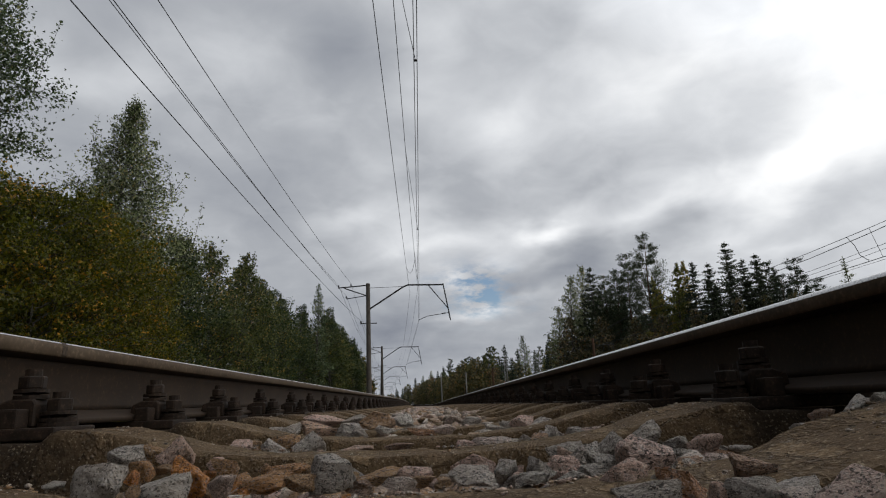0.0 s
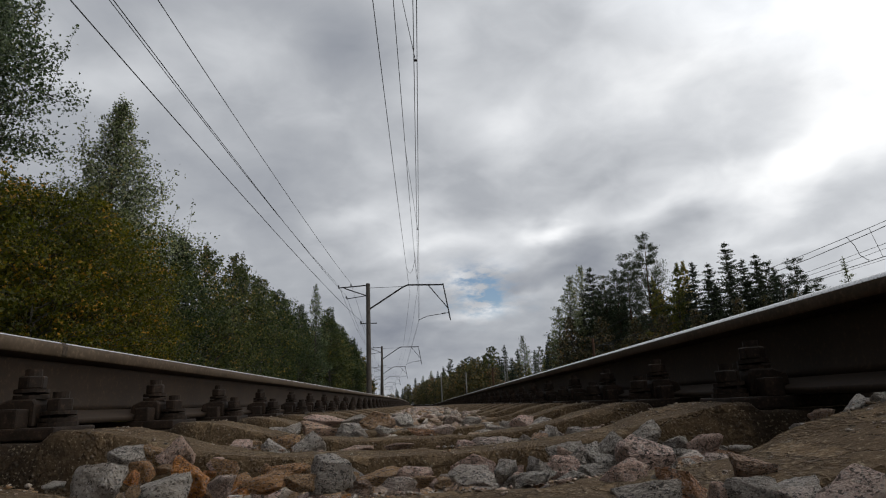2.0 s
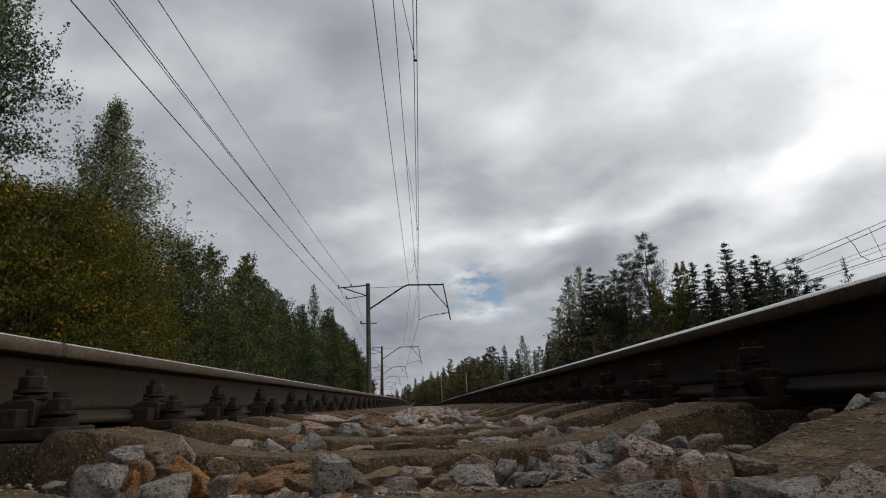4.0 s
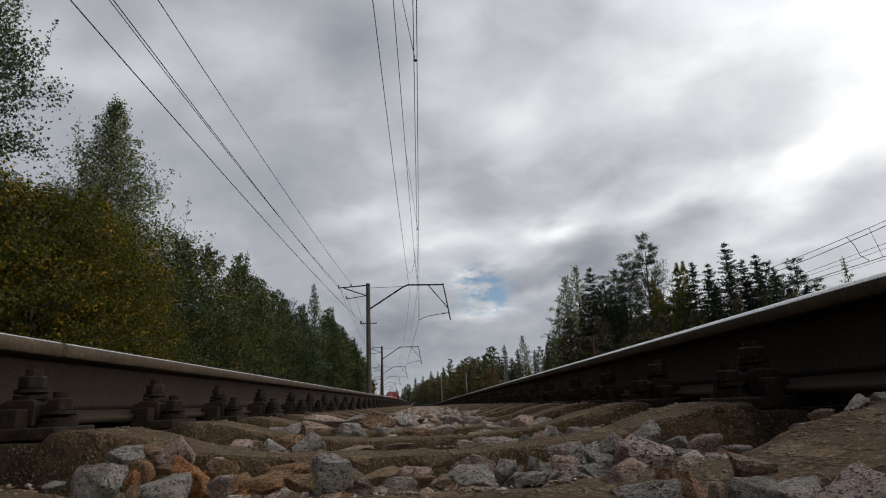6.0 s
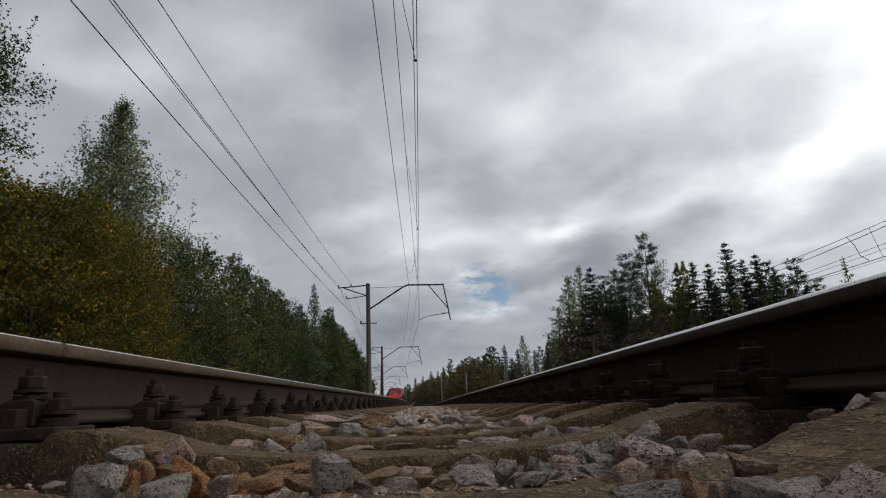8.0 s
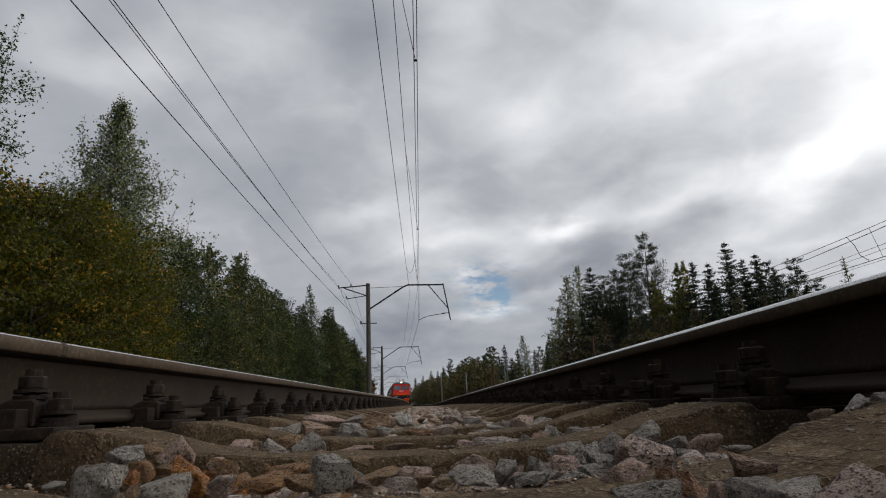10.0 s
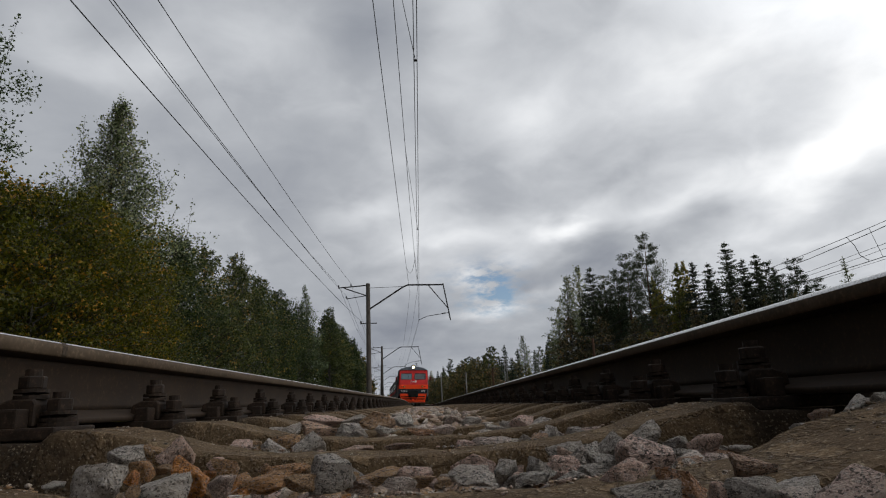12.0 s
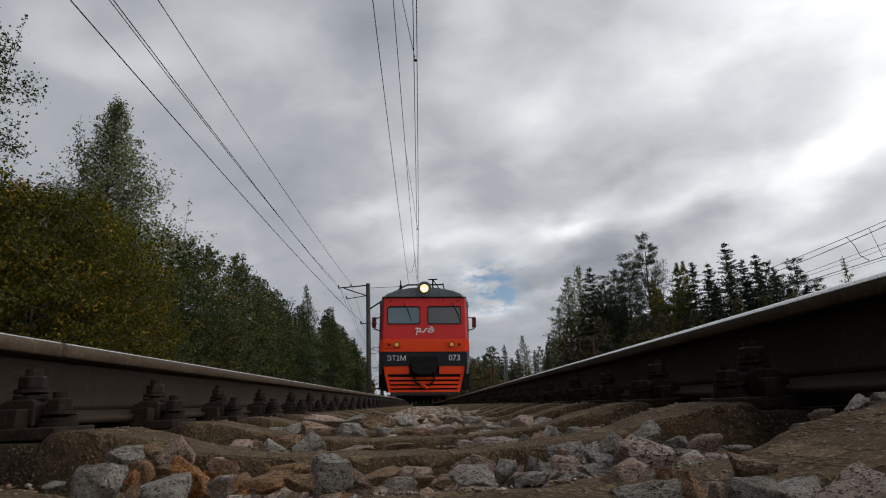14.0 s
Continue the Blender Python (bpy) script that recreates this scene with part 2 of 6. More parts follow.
def concrete_material():
    """Old sleeper concrete: brown dust, bare pebbles at worn spots, pits and hair cracks."""
    n = Nodes("weathered_concrete")
    co = n.coords()
    broad, fine = n.noise(co, 6.0, 5, 0.6), n.noise(co, 160.0, 5, 0.7)
    peb = n.add("ShaderNodeTexVoronoi", {"Vector": co, "Scale": 105.0, "Randomness": 1.0})
    grit = n.math("MULTIPLY_ADD", peb.outputs["Distance"], -2.0, 0.85, clamp=True)
    bare = n.math("MULTIPLY_ADD", n.noise(co, 14.0, 4, 0.6), 6.0, -2.7, clamp=True)
    crack = n.add("ShaderNodeTexVoronoi", {"Vector": n.vec("ADD", co, n.add("ShaderNodeVectorMath", {0: n.add("ShaderNodeTexNoise", {"Vector": co, "Scale": 22.0, "Detail": 4.0}).outputs["Color"], "Scale": 0.05}, operation="SCALE").outputs[0]), "Scale": 4.0}, feature="DISTANCE_TO_EDGE").outputs["Distance"]
    crack = n.math("MULTIPLY_ADD", crack, -140.0, 1.0, clamp=True)
    crack = n.math("MULTIPLY", crack, n.math("MULTIPLY_ADD", n.noise(co, 3.1, 2), 8.0, -4.2, clamp=True))
    col = n.ramp(broad, (0.28, (0.066, 0.041, 0.020)), (0.5, (0.160, 0.104, 0.054)), (0.74, (0.29, 0.205, 0.118)))
    col = n.mix(0.6, col, n.ramp(fine, (0.32, (0.030, 0.019, 0.010)), (0.55, (0.17, 0.112, 0.060)), (0.72, (0.46, 0.35, 0.225))))
    pebble = n.mix(peb.outputs["Color"], (0.10, 0.08, 0.06), (0.48, 0.42, 0.35))
    col = n.mix(n.math("MULTIPLY", grit, n.math("MULTIPLY_ADD", bare, 0.8, 0.12)), col, pebble)
    col = n.mix(n.math("MULTIPLY", crack, 0.85), col, (0.015, 0.012, 0.010))
    h = n.math("ADD", n.math("MULTIPLY", fine, 0.6), n.math("MULTIPLY", broad, 1.5))
    h = n.math("ADD", h, n.math("MULTIPLY", grit, n.math("MULTIPLY_ADD", bare, 0.9, 0.15)))
    h = n.math("SUBTRACT", h, n.math("MULTIPLY", crack, 2.0))
    # flaked layers, dark scale and pits
    flake = n.noise(n.vec("MULTIPLY", co, (1.3, 0.6, 1.0)), 17.0, 7, 0.68, 0.6)
    step = n.math("MULTIPLY_ADD", flake, 16.0, -8.0, clamp=True)
    col = n.mix(n.math("MULTIPLY_ADD", step, -0.5, 0.5), col, (0.050, 0.032, 0.017))
    # darker about the rail seats, with an uneven edge
    across = n.math("ABSOLUTE", n.add("ShaderNodeSeparateXYZ", {0: n.add("ShaderNodeTexCoord").outputs["Object"]}).outputs["X"])
    seat_dark = n.math("ADD", across, n.math("MULTIPLY_ADD", n.noise(co, 9.0, 5, 0.65), 0.30, -0.15))
    seat_dark = n.math("MULTIPLY", n.math("MULTIPLY_ADD", seat_dark, 9.0, -4.7, clamp=True), n.math("MULTIPLY_ADD", seat_dark, -9.0, 10.8, clamp=True))
    col = n.mix(n.math("MULTIPLY", seat_dark, 0.72), col, (0.020, 0.015, 0.011))
    pit = n.math("MULTIPLY_ADD", n.noise(co, 70.0, 4, 0.7), 12.0, -7.6, clamp=True)
    col = n.mix(n.math("MULTIPLY", pit, 0.8), col, (0.012, 0.009, 0.006))
    speck = n.math("MULTIPLY_ADD", n.noise(n.vec("ADD", co, (4.0, 1.0, 2.0)), 210.0, 2, 0.6), 16.0, -9.8, clamp=True)
    col = n.mix(n.math("MULTIPLY", speck, 0.4), col, (0.46, 0.37, 0.25))
    h = n.math("ADD", h, n.math("SUBTRACT", n.math("MULTIPLY", step, 0.9), n.math("MULTIPLY", pit, 1.2)))
    return n.surface(col, 0.9, 0.0, n.bump(h, 0.9, 0.006), 0.12)


M_CONCRETE = concrete_material()


def stone_material(name, pieces, unit):
    """Broken granite: grey, pale, pink, brown and rusty stones with crystals of black and white, and dust."""
    n = Nodes(name)
    co = n.add("ShaderNodeVectorMath", {0: n.coords(), "Scale": unit}, operation="SCALE").outputs[0]
    r = n.add("ShaderNodeNewGeometry").outputs["Random Per Island"] if pieces else n.add("ShaderNodeObjectInfo").outputs["Random"]
    tone = n.add("ShaderNodeAttribute", {}, attribute_name="tone", attribute_type="OBJECT").outputs["Fac"] if not pieces else n.math("MULTIPLY_ADD", r, 0.66, 0.0)
    pick = n.ramp(tone, (0.0, (0.46, 0.405, 0.345)), (0.2, (0.66, 0.59, 0.51)), (0.4, (0.76, 0.53, 0.43)), (0.6, (0.44, 0.265, 0.13)), (0.8, (0.70, 0.275, 0.065)), (1.0, (0.24, 0.215, 0.19)))
    if pieces:
        pick = n.mix(0.45, pick, (0.20, 0.145, 0.095))
    warp = n.add("ShaderNodeTexNoise", {"Vector": co, "Scale": 150.0, "Detail": 3.0}).outputs["Color"]
    cw = n.vec("ADD", co, n.add("ShaderNodeVectorMath", {0: warp, "Scale": 0.006}, operation="SCALE").outputs[0])
    crystal = n.add("ShaderNodeTexVoronoi", {"Vector": cw, "Scale": 360.0, "Randomness": 1.0})
    kind = n.add("ShaderNodeSeparateColor", {0: crystal.outputs["Color"]})
    coarse = n.add("ShaderNodeSeparateColor", {0: n.add("ShaderNodeTexVoronoi", {"Vector": cw, "Scale": 170.0, "Randomness": 1.0}).outputs["Color"]})
    grain = n.noise(co, 420.0, 3, 0.7)
    veins = n.noise(co, 26.0, 5, 0.65, 0.8)
    patch = n.noise(co, 40.0, 3, 0.6)
    dark = n.math("ADD", n.math("MULTIPLY", kind.outputs[0], 0.55), n.math("MULTIPLY", coarse.outputs[0], 0.45))
    dark = n.math("ADD", dark, n.math("MULTIPLY_ADD", patch, 0.55, -0.275))
    col = n.mix(n.math("MULTIPLY_ADD", dark, 10.0, -6.1, clamp=True), pick, n.mix(0.86, pick, (0.035, 0.034, 0.036)))
    pale = n.math("ADD", n.math("MULTIPLY", kind.outputs[1], 0.6), n.math("MULTIPLY", coarse.outputs[1], 0.4))
    col = n.mix(n.math("MULTIPLY", n.math("MULTIPLY_ADD", pale, 8.0, -5.2, clamp=True), 0.55), col, n.mix(0.62, pick, (0.72, 0.68, 0.64)))
    col = n.mix(n.math("MULTIPLY", n.math("MULTIPLY_ADD", veins, 6.0, -3.1, clamp=True), 0.45), col, n.mix(0.65, pick, (0.20, 0.115, 0.06)))
    col = n.mix(n.math("MULTIPLY", n.math("MULTIPLY_ADD", grain, 4.0, -1.9, clamp=True), 0.35), col, n.mix(0.5, pick, (0.05, 0.045, 0.04)))
    col = n.mix(n.math("MULTIPLY", n.math("MULTIPLY_ADD", n.noise(co, 9.0, 3), 4.0, -1.75, clamp=True), 0.6 if pieces else 0.30), col, (0.20, 0.135, 0.070))
    h = n.math("ADD", n.math("MULTIPLY", kind.outputs[2], 0.35), n.math("ADD", n.math("MULTIPLY", veins, 1.4), n.math("ADD", patch, n.math("MULTIPLY", grain, 0.5))))
    return n.surface(col, 0.88, 0.0, n.bump(h, 0.85, 0.006 / max(unit, 0.2)), 0.3)


M_STONE = stone_material("granite_stone", False, 0.075)
M_GRAVEL = stone_material("granite_gravel", True, 1.0)
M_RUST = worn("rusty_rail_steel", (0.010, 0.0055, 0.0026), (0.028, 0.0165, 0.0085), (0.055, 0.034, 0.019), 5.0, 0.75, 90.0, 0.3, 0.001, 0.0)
M_HEAD = worn("polished_rail_head", (0.60, 0.59, 0.58), (0.74, 0.73, 0.72), (0.82, 0.81, 0.80), 9.0, 0.30, 200.0, 0.05, 0.0005, 0.9)
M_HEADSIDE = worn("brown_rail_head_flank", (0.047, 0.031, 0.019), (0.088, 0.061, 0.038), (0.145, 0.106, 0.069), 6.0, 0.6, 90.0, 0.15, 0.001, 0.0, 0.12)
M_IRON = worn("dark_oiled_iron", (0.006, 0.004, 0.002), (0.021, 0.013, 0.008), (0.070, 0.043, 0.027), 18.0, 0.7, 150.0, 0.5, 0.002, 0.0)
M_SEAM = worn("dull_weld_metal", (0.035, 0.025, 0.017), (0.065, 0.047, 0.031), (0.11, 0.08, 0.055), 30.0, 0.6, 150.0, 0.4, 0.001, 0.0, 0.12)
M_POLE = worn("grey_pole_concrete", (0.06, 0.05, 0.042), (0.10, 0.085, 0.072), (0.15, 0.13, 0.11), 2.0, 0.9, 30.0, 0.3, 0.003)
M_PALEPOLE = worn("pale_post_concrete", (0.16, 0.15, 0.14), (0.26, 0.245, 0.23), (0.36, 0.34, 0.32), 2.0, 0.9, 30.0, 0.3, 0.003)
M_STEEL = worn("dark_painted_steel", (0.02, 0.018, 0.017), (0.035, 0.032, 0.03), (0.06, 0.055, 0.05), 4.0, 0.6, 60.0, 0.2, 0.001, 0.3)
M_WIRE = worn("dull_wire", (0.015, 0.015, 0.016), (0.03, 0.03, 0.03), (0.05, 0.05, 0.05), 3.0, 0.5, 30.0, 0.0, 0.001, 0.4)
M_GROUND = worn("grassy_soil", (0.02, 0.022, 0.010), (0.045, 0.05, 0.02), (0.08, 0.075, 0.035), 0.35, 0.95, 9.0, 0.8, 0.05, spread=False)
M_BALLAST = worn("crushed_stone_bed", (0.05, 0.038, 0.03), (0.14, 0.11, 0.09), (0.30, 0.26, 0.23), 16.0, 0.95, 45.0, 1.0, 0.03, spread=False)
M_BARK = worn("grey_bark", (0.03, 0.026, 0.022), (0.08, 0.07, 0.06), (0.2, 0.19, 0.17), 3.0, 0.9, 20.0, 0.7, 0.02)
M_PINEBARK = worn("pine_bark", (0.04, 0.025, 0.018), (0.10, 0.055, 0.035), (0.16, 0.09, 0.06), 3.0, 0.9, 20.0, 0.7, 0.02)


def leaf_material(name, dark, mid, light, touch=None, share=0.0, gloss=0.45):
    """Leaves that vary from one to the next and let some light through."""
    n = Nodes(name)
    r = n.add("ShaderNodeNewGeometry").outputs["Random Per Island"]
    o = n.add("ShaderNodeObjectInfo").outputs["Random"]
    co = n.add("ShaderNodeTexCoord").outputs["Object"]
    patch = n.noise(co, 0.7, 3)
    col = n.ramp(n.math("ADD", n.math("MULTIPLY", r, 0.6), n.math("MULTIPLY", patch, 0.45)), (0.12, dark), (0.5, mid), (0.9, light))
    if touch:
        col = n.mix(n.math("MULTIPLY_ADD", n.math("ADD", r, n.math("MULTIPLY", patch, 1.3)), 6.0, -6.0 * (1.62 - share), clamp=True), col, touch)
    hsv = n.add("ShaderNodeHueSaturation", {"Hue": n.math("MULTIPLY_ADD", o, -0.05, 0.525), "Value": n.math("MULTIPLY_ADD", o, 0.65, 0.68), "Color": col}).outputs[0]
    a = n.add("ShaderNodeBsdfPrincipled", {"Base Color": hsv, "Roughness": gloss, "Specular IOR Level": 0.3})
    b = n.add("ShaderNodeBsdfTranslucent", {"Color": hsv})
    s = n.add("ShaderNodeMixShader", {0: 0.45, 1: a.outputs[0], 2: b.outputs[0]})
    n.t.links.new(s.outputs[0], n.out.inputs["Surface"])
    return n.m


M_BIRCH = leaf_material("birch_leaves", (0.012, 0.022, 0.006), (0.046, 0.064, 0.016), (0.165, 0.180, 0.052), (0.36, 0.24, 0.04), 0.05)
M_ASPEN = leaf_material("aspen_leaves", (0.026, 0.041, 0.016), (0.105, 0.134, 0.056), (0.36, 0.39, 0.20), (0.32, 0.26, 0.08), 0.03, 0.4)
M_BUSH = leaf_material("yellowing_leaves", (0.016, 0.022, 0.001), (0.074, 0.080, 0.004), (0.24, 0.205, 0.013), (0.55, 0.27, 0.03), 0.09)
M_SPRUCE = leaf_material("spruce_needles", (0.008, 0.014, 0.007), (0.027, 0.040, 0.019), (0.072, 0.088, 0.046), None, 0, 0.6)
M_PINE = leaf_material("pine_needles", (0.015, 0.023, 0.012), (0.046, 0.063, 0.031), (0.11, 0.128, 0.072), None, 0, 0.6)
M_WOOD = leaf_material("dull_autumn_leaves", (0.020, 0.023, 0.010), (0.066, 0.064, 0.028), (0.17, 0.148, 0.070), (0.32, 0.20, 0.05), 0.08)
# more golden than M_WOOD, and paled: distance haze put into the leaf colour
M_FARWOOD = leaf_material("haze_paled_autumn_leaves", (0.045, 0.046, 0.020), (0.115, 0.108, 0.046), (0.24, 0.20, 0.085), (0.38, 0.23, 0.06), 0.14)
M_GOLD = leaf_material("golden_birch_leaves", (0.08, 0.085, 0.018), (0.17, 0.17, 0.035), (0.30, 0.27, 0.06), (0.40, 0.24, 0.05), 0.12)

# ---- the sky ----


def build_sky():
    bm = bmesh.new()
    bmesh.ops.create_uvsphere(bm, u_segments=96, v_segments=48, radius=1.0)
    for v in bm.verts:
        v.co = Vector((v.co.x * 4600, v.co.y * 4600, v.co.z * 600))
    bmesh.ops.reverse_faces(bm, faces=bm.faces)
    me = bpy.data.meshes.new("cloud_layer")
    bm.to_mesh(me)
    bm.free()
    me.polygons.foreach_set("use_smooth", [True] * len(me.polygons))
    me.materials.append(M_CLOUD)
    return tagged(new("backdrop", me), "grey overcast layer of drifting clouds with bright breaks", "sky", kind="structure")


sky = build_sky()

# ---- ground ----


def build_ground():
    """One sheet to the horizon, with the low bank on which the track lies and a ditch on either side."""
    sides = [-4000, -1500, -600, -250, -120, -70, -45, -30, -22, -16, -12, -9, -7.0, -5.6, -4.6, -3.6, -2.6, 2.6, 3.6, 4.6, 5.6, 7, 9, 12, 16, 22, 30, 45, 70, 120, 250, 600, 1500, 4000]
    alongs = [-4000, -1500, -500, -200, -100, -50, -25, -10, -5] + [i * 4.0 for i in range(0, 50)] + [200 + 20 * i for i in range(21)] + [700, 1000, 1800, 4000]

    def height(s, y):
        a = abs(s)
        base = -0.30 if a <= 2.7 else -0.30 - 0.65 * smooth_step(2.6, 4.8, a) - 0.35 * smooth_step(5, 7, a) + 0.5 * smooth_step(7.5, 12, a)
        if a > 7:
            base += 0.35 * (noise.noise(Vector((s * 0.08, y * 0.05, 1.3)))) * min(1, (a - 7) / 12)
        return base + line_z(min(y, 300))

    verts, faces = [], []
    for y in alongs:
        for s in sides:
            yy = min(max(y, -50), 620)
            verts.append((line_x(yy) + s, y, height(s, y)))
    n = len(sides)
    for i in range(len(alongs) - 1):
        for k in range(n - 1):
            a = i * n + k
            faces.append((a, a + 1, a + n + 1, a + n))
    return tagged(new("ground", mesh_of("ground", verts, faces, M_GROUND, True)), "grassy soil with a low railway bank", "ground", kind="structure")


ground = build_ground()


def strip(name, outline, ys, material, label, category, kind="", smooth=False, caps=True):
    """A section (side, height) drawn along the track."""
    verts, faces = [], []
    n = len(outline)
    for y in ys:
        for s, z in outline:
            verts.append(on_line(y, s, z))
    for i in range(len(ys) - 1):
        for k in range(n):
            a, b = i * n + k, i * n + (k + 1) % n
            faces.append((a, a + n, b + n, b))
    if caps:
        faces.append(tuple(range(n)))
        faces.append(tuple((len(ys) - 1) * n + k for k in range(n))[::-1])
    return tagged(new(name, mesh_of(name, verts, faces, material, smooth)), label, category, kind=kind)


ALONG = [-6, -3, -1] + [0.5 * i for i in range(0, 20)] + [10 + 2.0 * i for i in range(60)] + [130 + 10 * i for i in range(42)]
ballast = strip("ballast_bed", [(-2.9, -0.42), (-2.0, -0.13), (-1.25, -0.09), (-0.9, -0.12), (-0.4, -0.13), (0, -0.13), (0.4, -0.13), (0.9, -0.12), (1.25, -0.09), (2.0, -0.13), (2.9, -0.42), (0, -0.6)], ALONG, M_BALLAST,
                "bed of brown and grey crushed stone under the track", "ballast", kind="structure")

# ---- rails ----
GAUGE = 0.7975  # from the centre of the track to the centre of a rail
HEAD = [(-0.0345, 0.1465), (-0.0370, 0.150), (-0.0375, 0.170), (-0.0355, 0.1755), (-0.031, 0.1785), (-0.020, 0.1798), (0, 0.180), (0.020, 0.1798), (0.031, 0.1785), (0.0355, 0.1755), (0.0375, 0.170), (0.0370, 0.150), (0.0345, 0.1465)]
RAIL_Z = 0.020


WEB = [(0.013, 0.137), (0.0095, 0.125), (0.009, 0.08), (0.0105, 0.045), (0.018, 0.031)]
FOOT = [(0.018, 0.031), (0.045, 0.021), (0.073, 0.012), (0.075, 0.010), (0.075, 0.0)]


def build_rail(side, label):
    """Head, web and foot of one rail, drawn along the line."""
    base = tagged(new("rail"), label, "rail", "rails of the track")

    def draw(name, outline, slot, materials):
        n = len(outline)
        verts = [on_line(y, side * GAUGE + s, RAIL_Z + z) for y in ALONG for s, z in outline]
        faces, slots = [tuple(range(n))[::-1]], [0]
        for i in range(len(ALONG) - 1):
            for k in range(n):
                a, b = i * n + k, i * n + (k + 1) % n
                faces.append((a, b, b + n, a + n))
                slots.append(slot(k))
        me = mesh_of(name, verts, faces, materials[0], True)
        for m in materials[1:]:
            me.materials.append(m)
        me.polygons.foreach_set("material_index", slots)
        ob = new(name, me)
        ob.parent = base
        return ob

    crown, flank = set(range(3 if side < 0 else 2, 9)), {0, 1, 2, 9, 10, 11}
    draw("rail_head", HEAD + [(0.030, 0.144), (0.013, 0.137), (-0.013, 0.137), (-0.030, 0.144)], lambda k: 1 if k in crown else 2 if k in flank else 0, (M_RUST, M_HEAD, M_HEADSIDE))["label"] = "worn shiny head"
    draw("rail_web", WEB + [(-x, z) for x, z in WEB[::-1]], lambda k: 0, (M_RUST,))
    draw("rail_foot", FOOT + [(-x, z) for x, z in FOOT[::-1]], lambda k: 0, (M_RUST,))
    return base


rail_left = build_rail(-1, "long rusty steel rail with worn head and welded seam")
rail_right = build_rail(1, "long rusty steel rail with a bright polished running edge")
# the welded seam on the head
seam_v = [on_line(y, -GAUGE + s * 1.012, RAIL_Z + 0.163 + (z - 0.163) * 1.012) for y in (1.391, 1.409) for s, z in HEAD]
nh = len(HEAD)
seam = part("weld_seam", mesh_of("weld_seam", seam_v, [(k, k + 1, k + 1 + nh, k + nh) for k in range(nh - 1)] + [tuple(range(nh))[::-1], tuple(range(nh, 2 * nh))], M_SEAM), None, rail_left, "dark welded seam")

# ---- sleepers ----


# height of a sleeper's top by the distance from its middle
WAIST = ((0.0, 0.15, 0.25, 0.32, 0.38, 0.42, 0.46, 0.50, 0.54, 0.58), (-0.056, -0.054, -0.048, -0.041, -0.030, -0.020, -0.008, 0.001, 0.008, 0.011))


def sleeper_mesh(seed, fine=False):
    """A prestressed sleeper: raised shoulders beside the rail seats, a lower waist, sloping flanks and chipped edges."""
    rnd = random.Random(seed)
    half_xs = [0.05 * i for i in range(1, 11)] + [0.53, 0.56, 0.585, 0.61, 0.637, 0.70, 0.8, 0.9, 0.96, 0.985, 1.02, 1.08, 1.2, 1.33, 1.35]
    if fine:
        half_xs = [0.011 * i for i in range(1, 60)] + half_xs[15:]
    xs = [-x for x in half_xs[::-1]] + [0.0] + half_xs
    verts, faces = [], []

    def section(x):
        a = abs(x)
        top = float(np.interp(a, WAIST[0], WAIST[1])) - 0.018 * smooth_step(0.61, 0.635, a) * (1 - smooth_step(0.96, 0.985, a)) - 0.03 * smooth_step(1.05, 1.35, a)
        half = 0.088 + 0.012 * smooth_step(0.35, 0.7, a)
        foot = 0.122 + 0.026 * smooth_step(0.35, 0.7, a)
        if a > 1.34:
            half, foot, top = half - 0.012, foot - 0.012, top - 0.012
        if not fine:
            j = lambda s: rnd.uniform(-s, s)
            return [(-foot, -0.21), (-half - 0.006, top - 0.030 + j(.002)), (-half - 0.001 + j(.002), top - 0.007 + j(.002)), (-half + 0.008 + j(.002), top - 0.001 + j(.0015)), (-half * 0.4, top + j(.001)), (half * 0.4, top + j(.001)), (half - 0.008 + j(.002), top - 0.001 + j(.0015)), (half + 0.001 + j(.002), top - 0.007 + j(.002)), (half + 0.006, top - 0.030 + j(.002)), (foot, -0.21)]
        chip = max(0.0, noise.noise(Vector((x * 9, seed * 5.0, 0))) - 0.12) * 0.05 + max(0.0, noise.noise(Vector((x * 30, seed * 3.0, 4))) - 0.1) * 0.012
        row = [(-foot, -0.21), (-half - 0.026, top - 0.14), (-half - 0.017, top - 0.09), (-half - 0.010, top - 0.055), (-half - 0.006, top - 0.032), (-half - 0.003, top - 0.016), (-half, top - 0.005 - chip * 0.4), (-half + 0.004 + chip * 0.6, top - 0.0008 - chip * 0.1), (-half + 0.018 + chip, top)]
        row += [(-half * (0.6 - 0.2 * i), top) for i in range(7)] + [(-y, z) for y, z in row[::-1]]
        out = []
        for y, z in row:
            p = Vector((x, y, z))
            r = noise.noise(p * 13 + Vector((seed, 0, 0))) * 0.0030 + noise.noise(p * 41) * 0.0020 + noise.noise(p * 95) * 0.0013
            deep = max(0.0, noise.noise(p * 7 + Vector((0, 0, seed * 2.0))) - 0.22) * 0.016
            out.append((y + r * (1 if y > 0 else -1) * (abs(y) > half - 0.002), z + (r - deep) * (z > -0.2)))
        return out

    for x in xs:
        sec = section(x)
        n = len(sec)
        verts += [(x, y, z) for y, z in sec]
    for i in range(len(xs) - 1):
        for k in range(n):
            a, b = i * n + k, i * n + (k + 1) % n
            faces.append((a, a + n, b + n, b))
    faces.append(tuple(range(n)))
    faces.append(tuple((len(xs) - 1) * n + k for k in range(n))[::-1])
    me = mesh_of("sleeper", verts, faces, M_CONCRETE, True)
    me.set_sharp_from_angle(angle=radians(35))
    return me


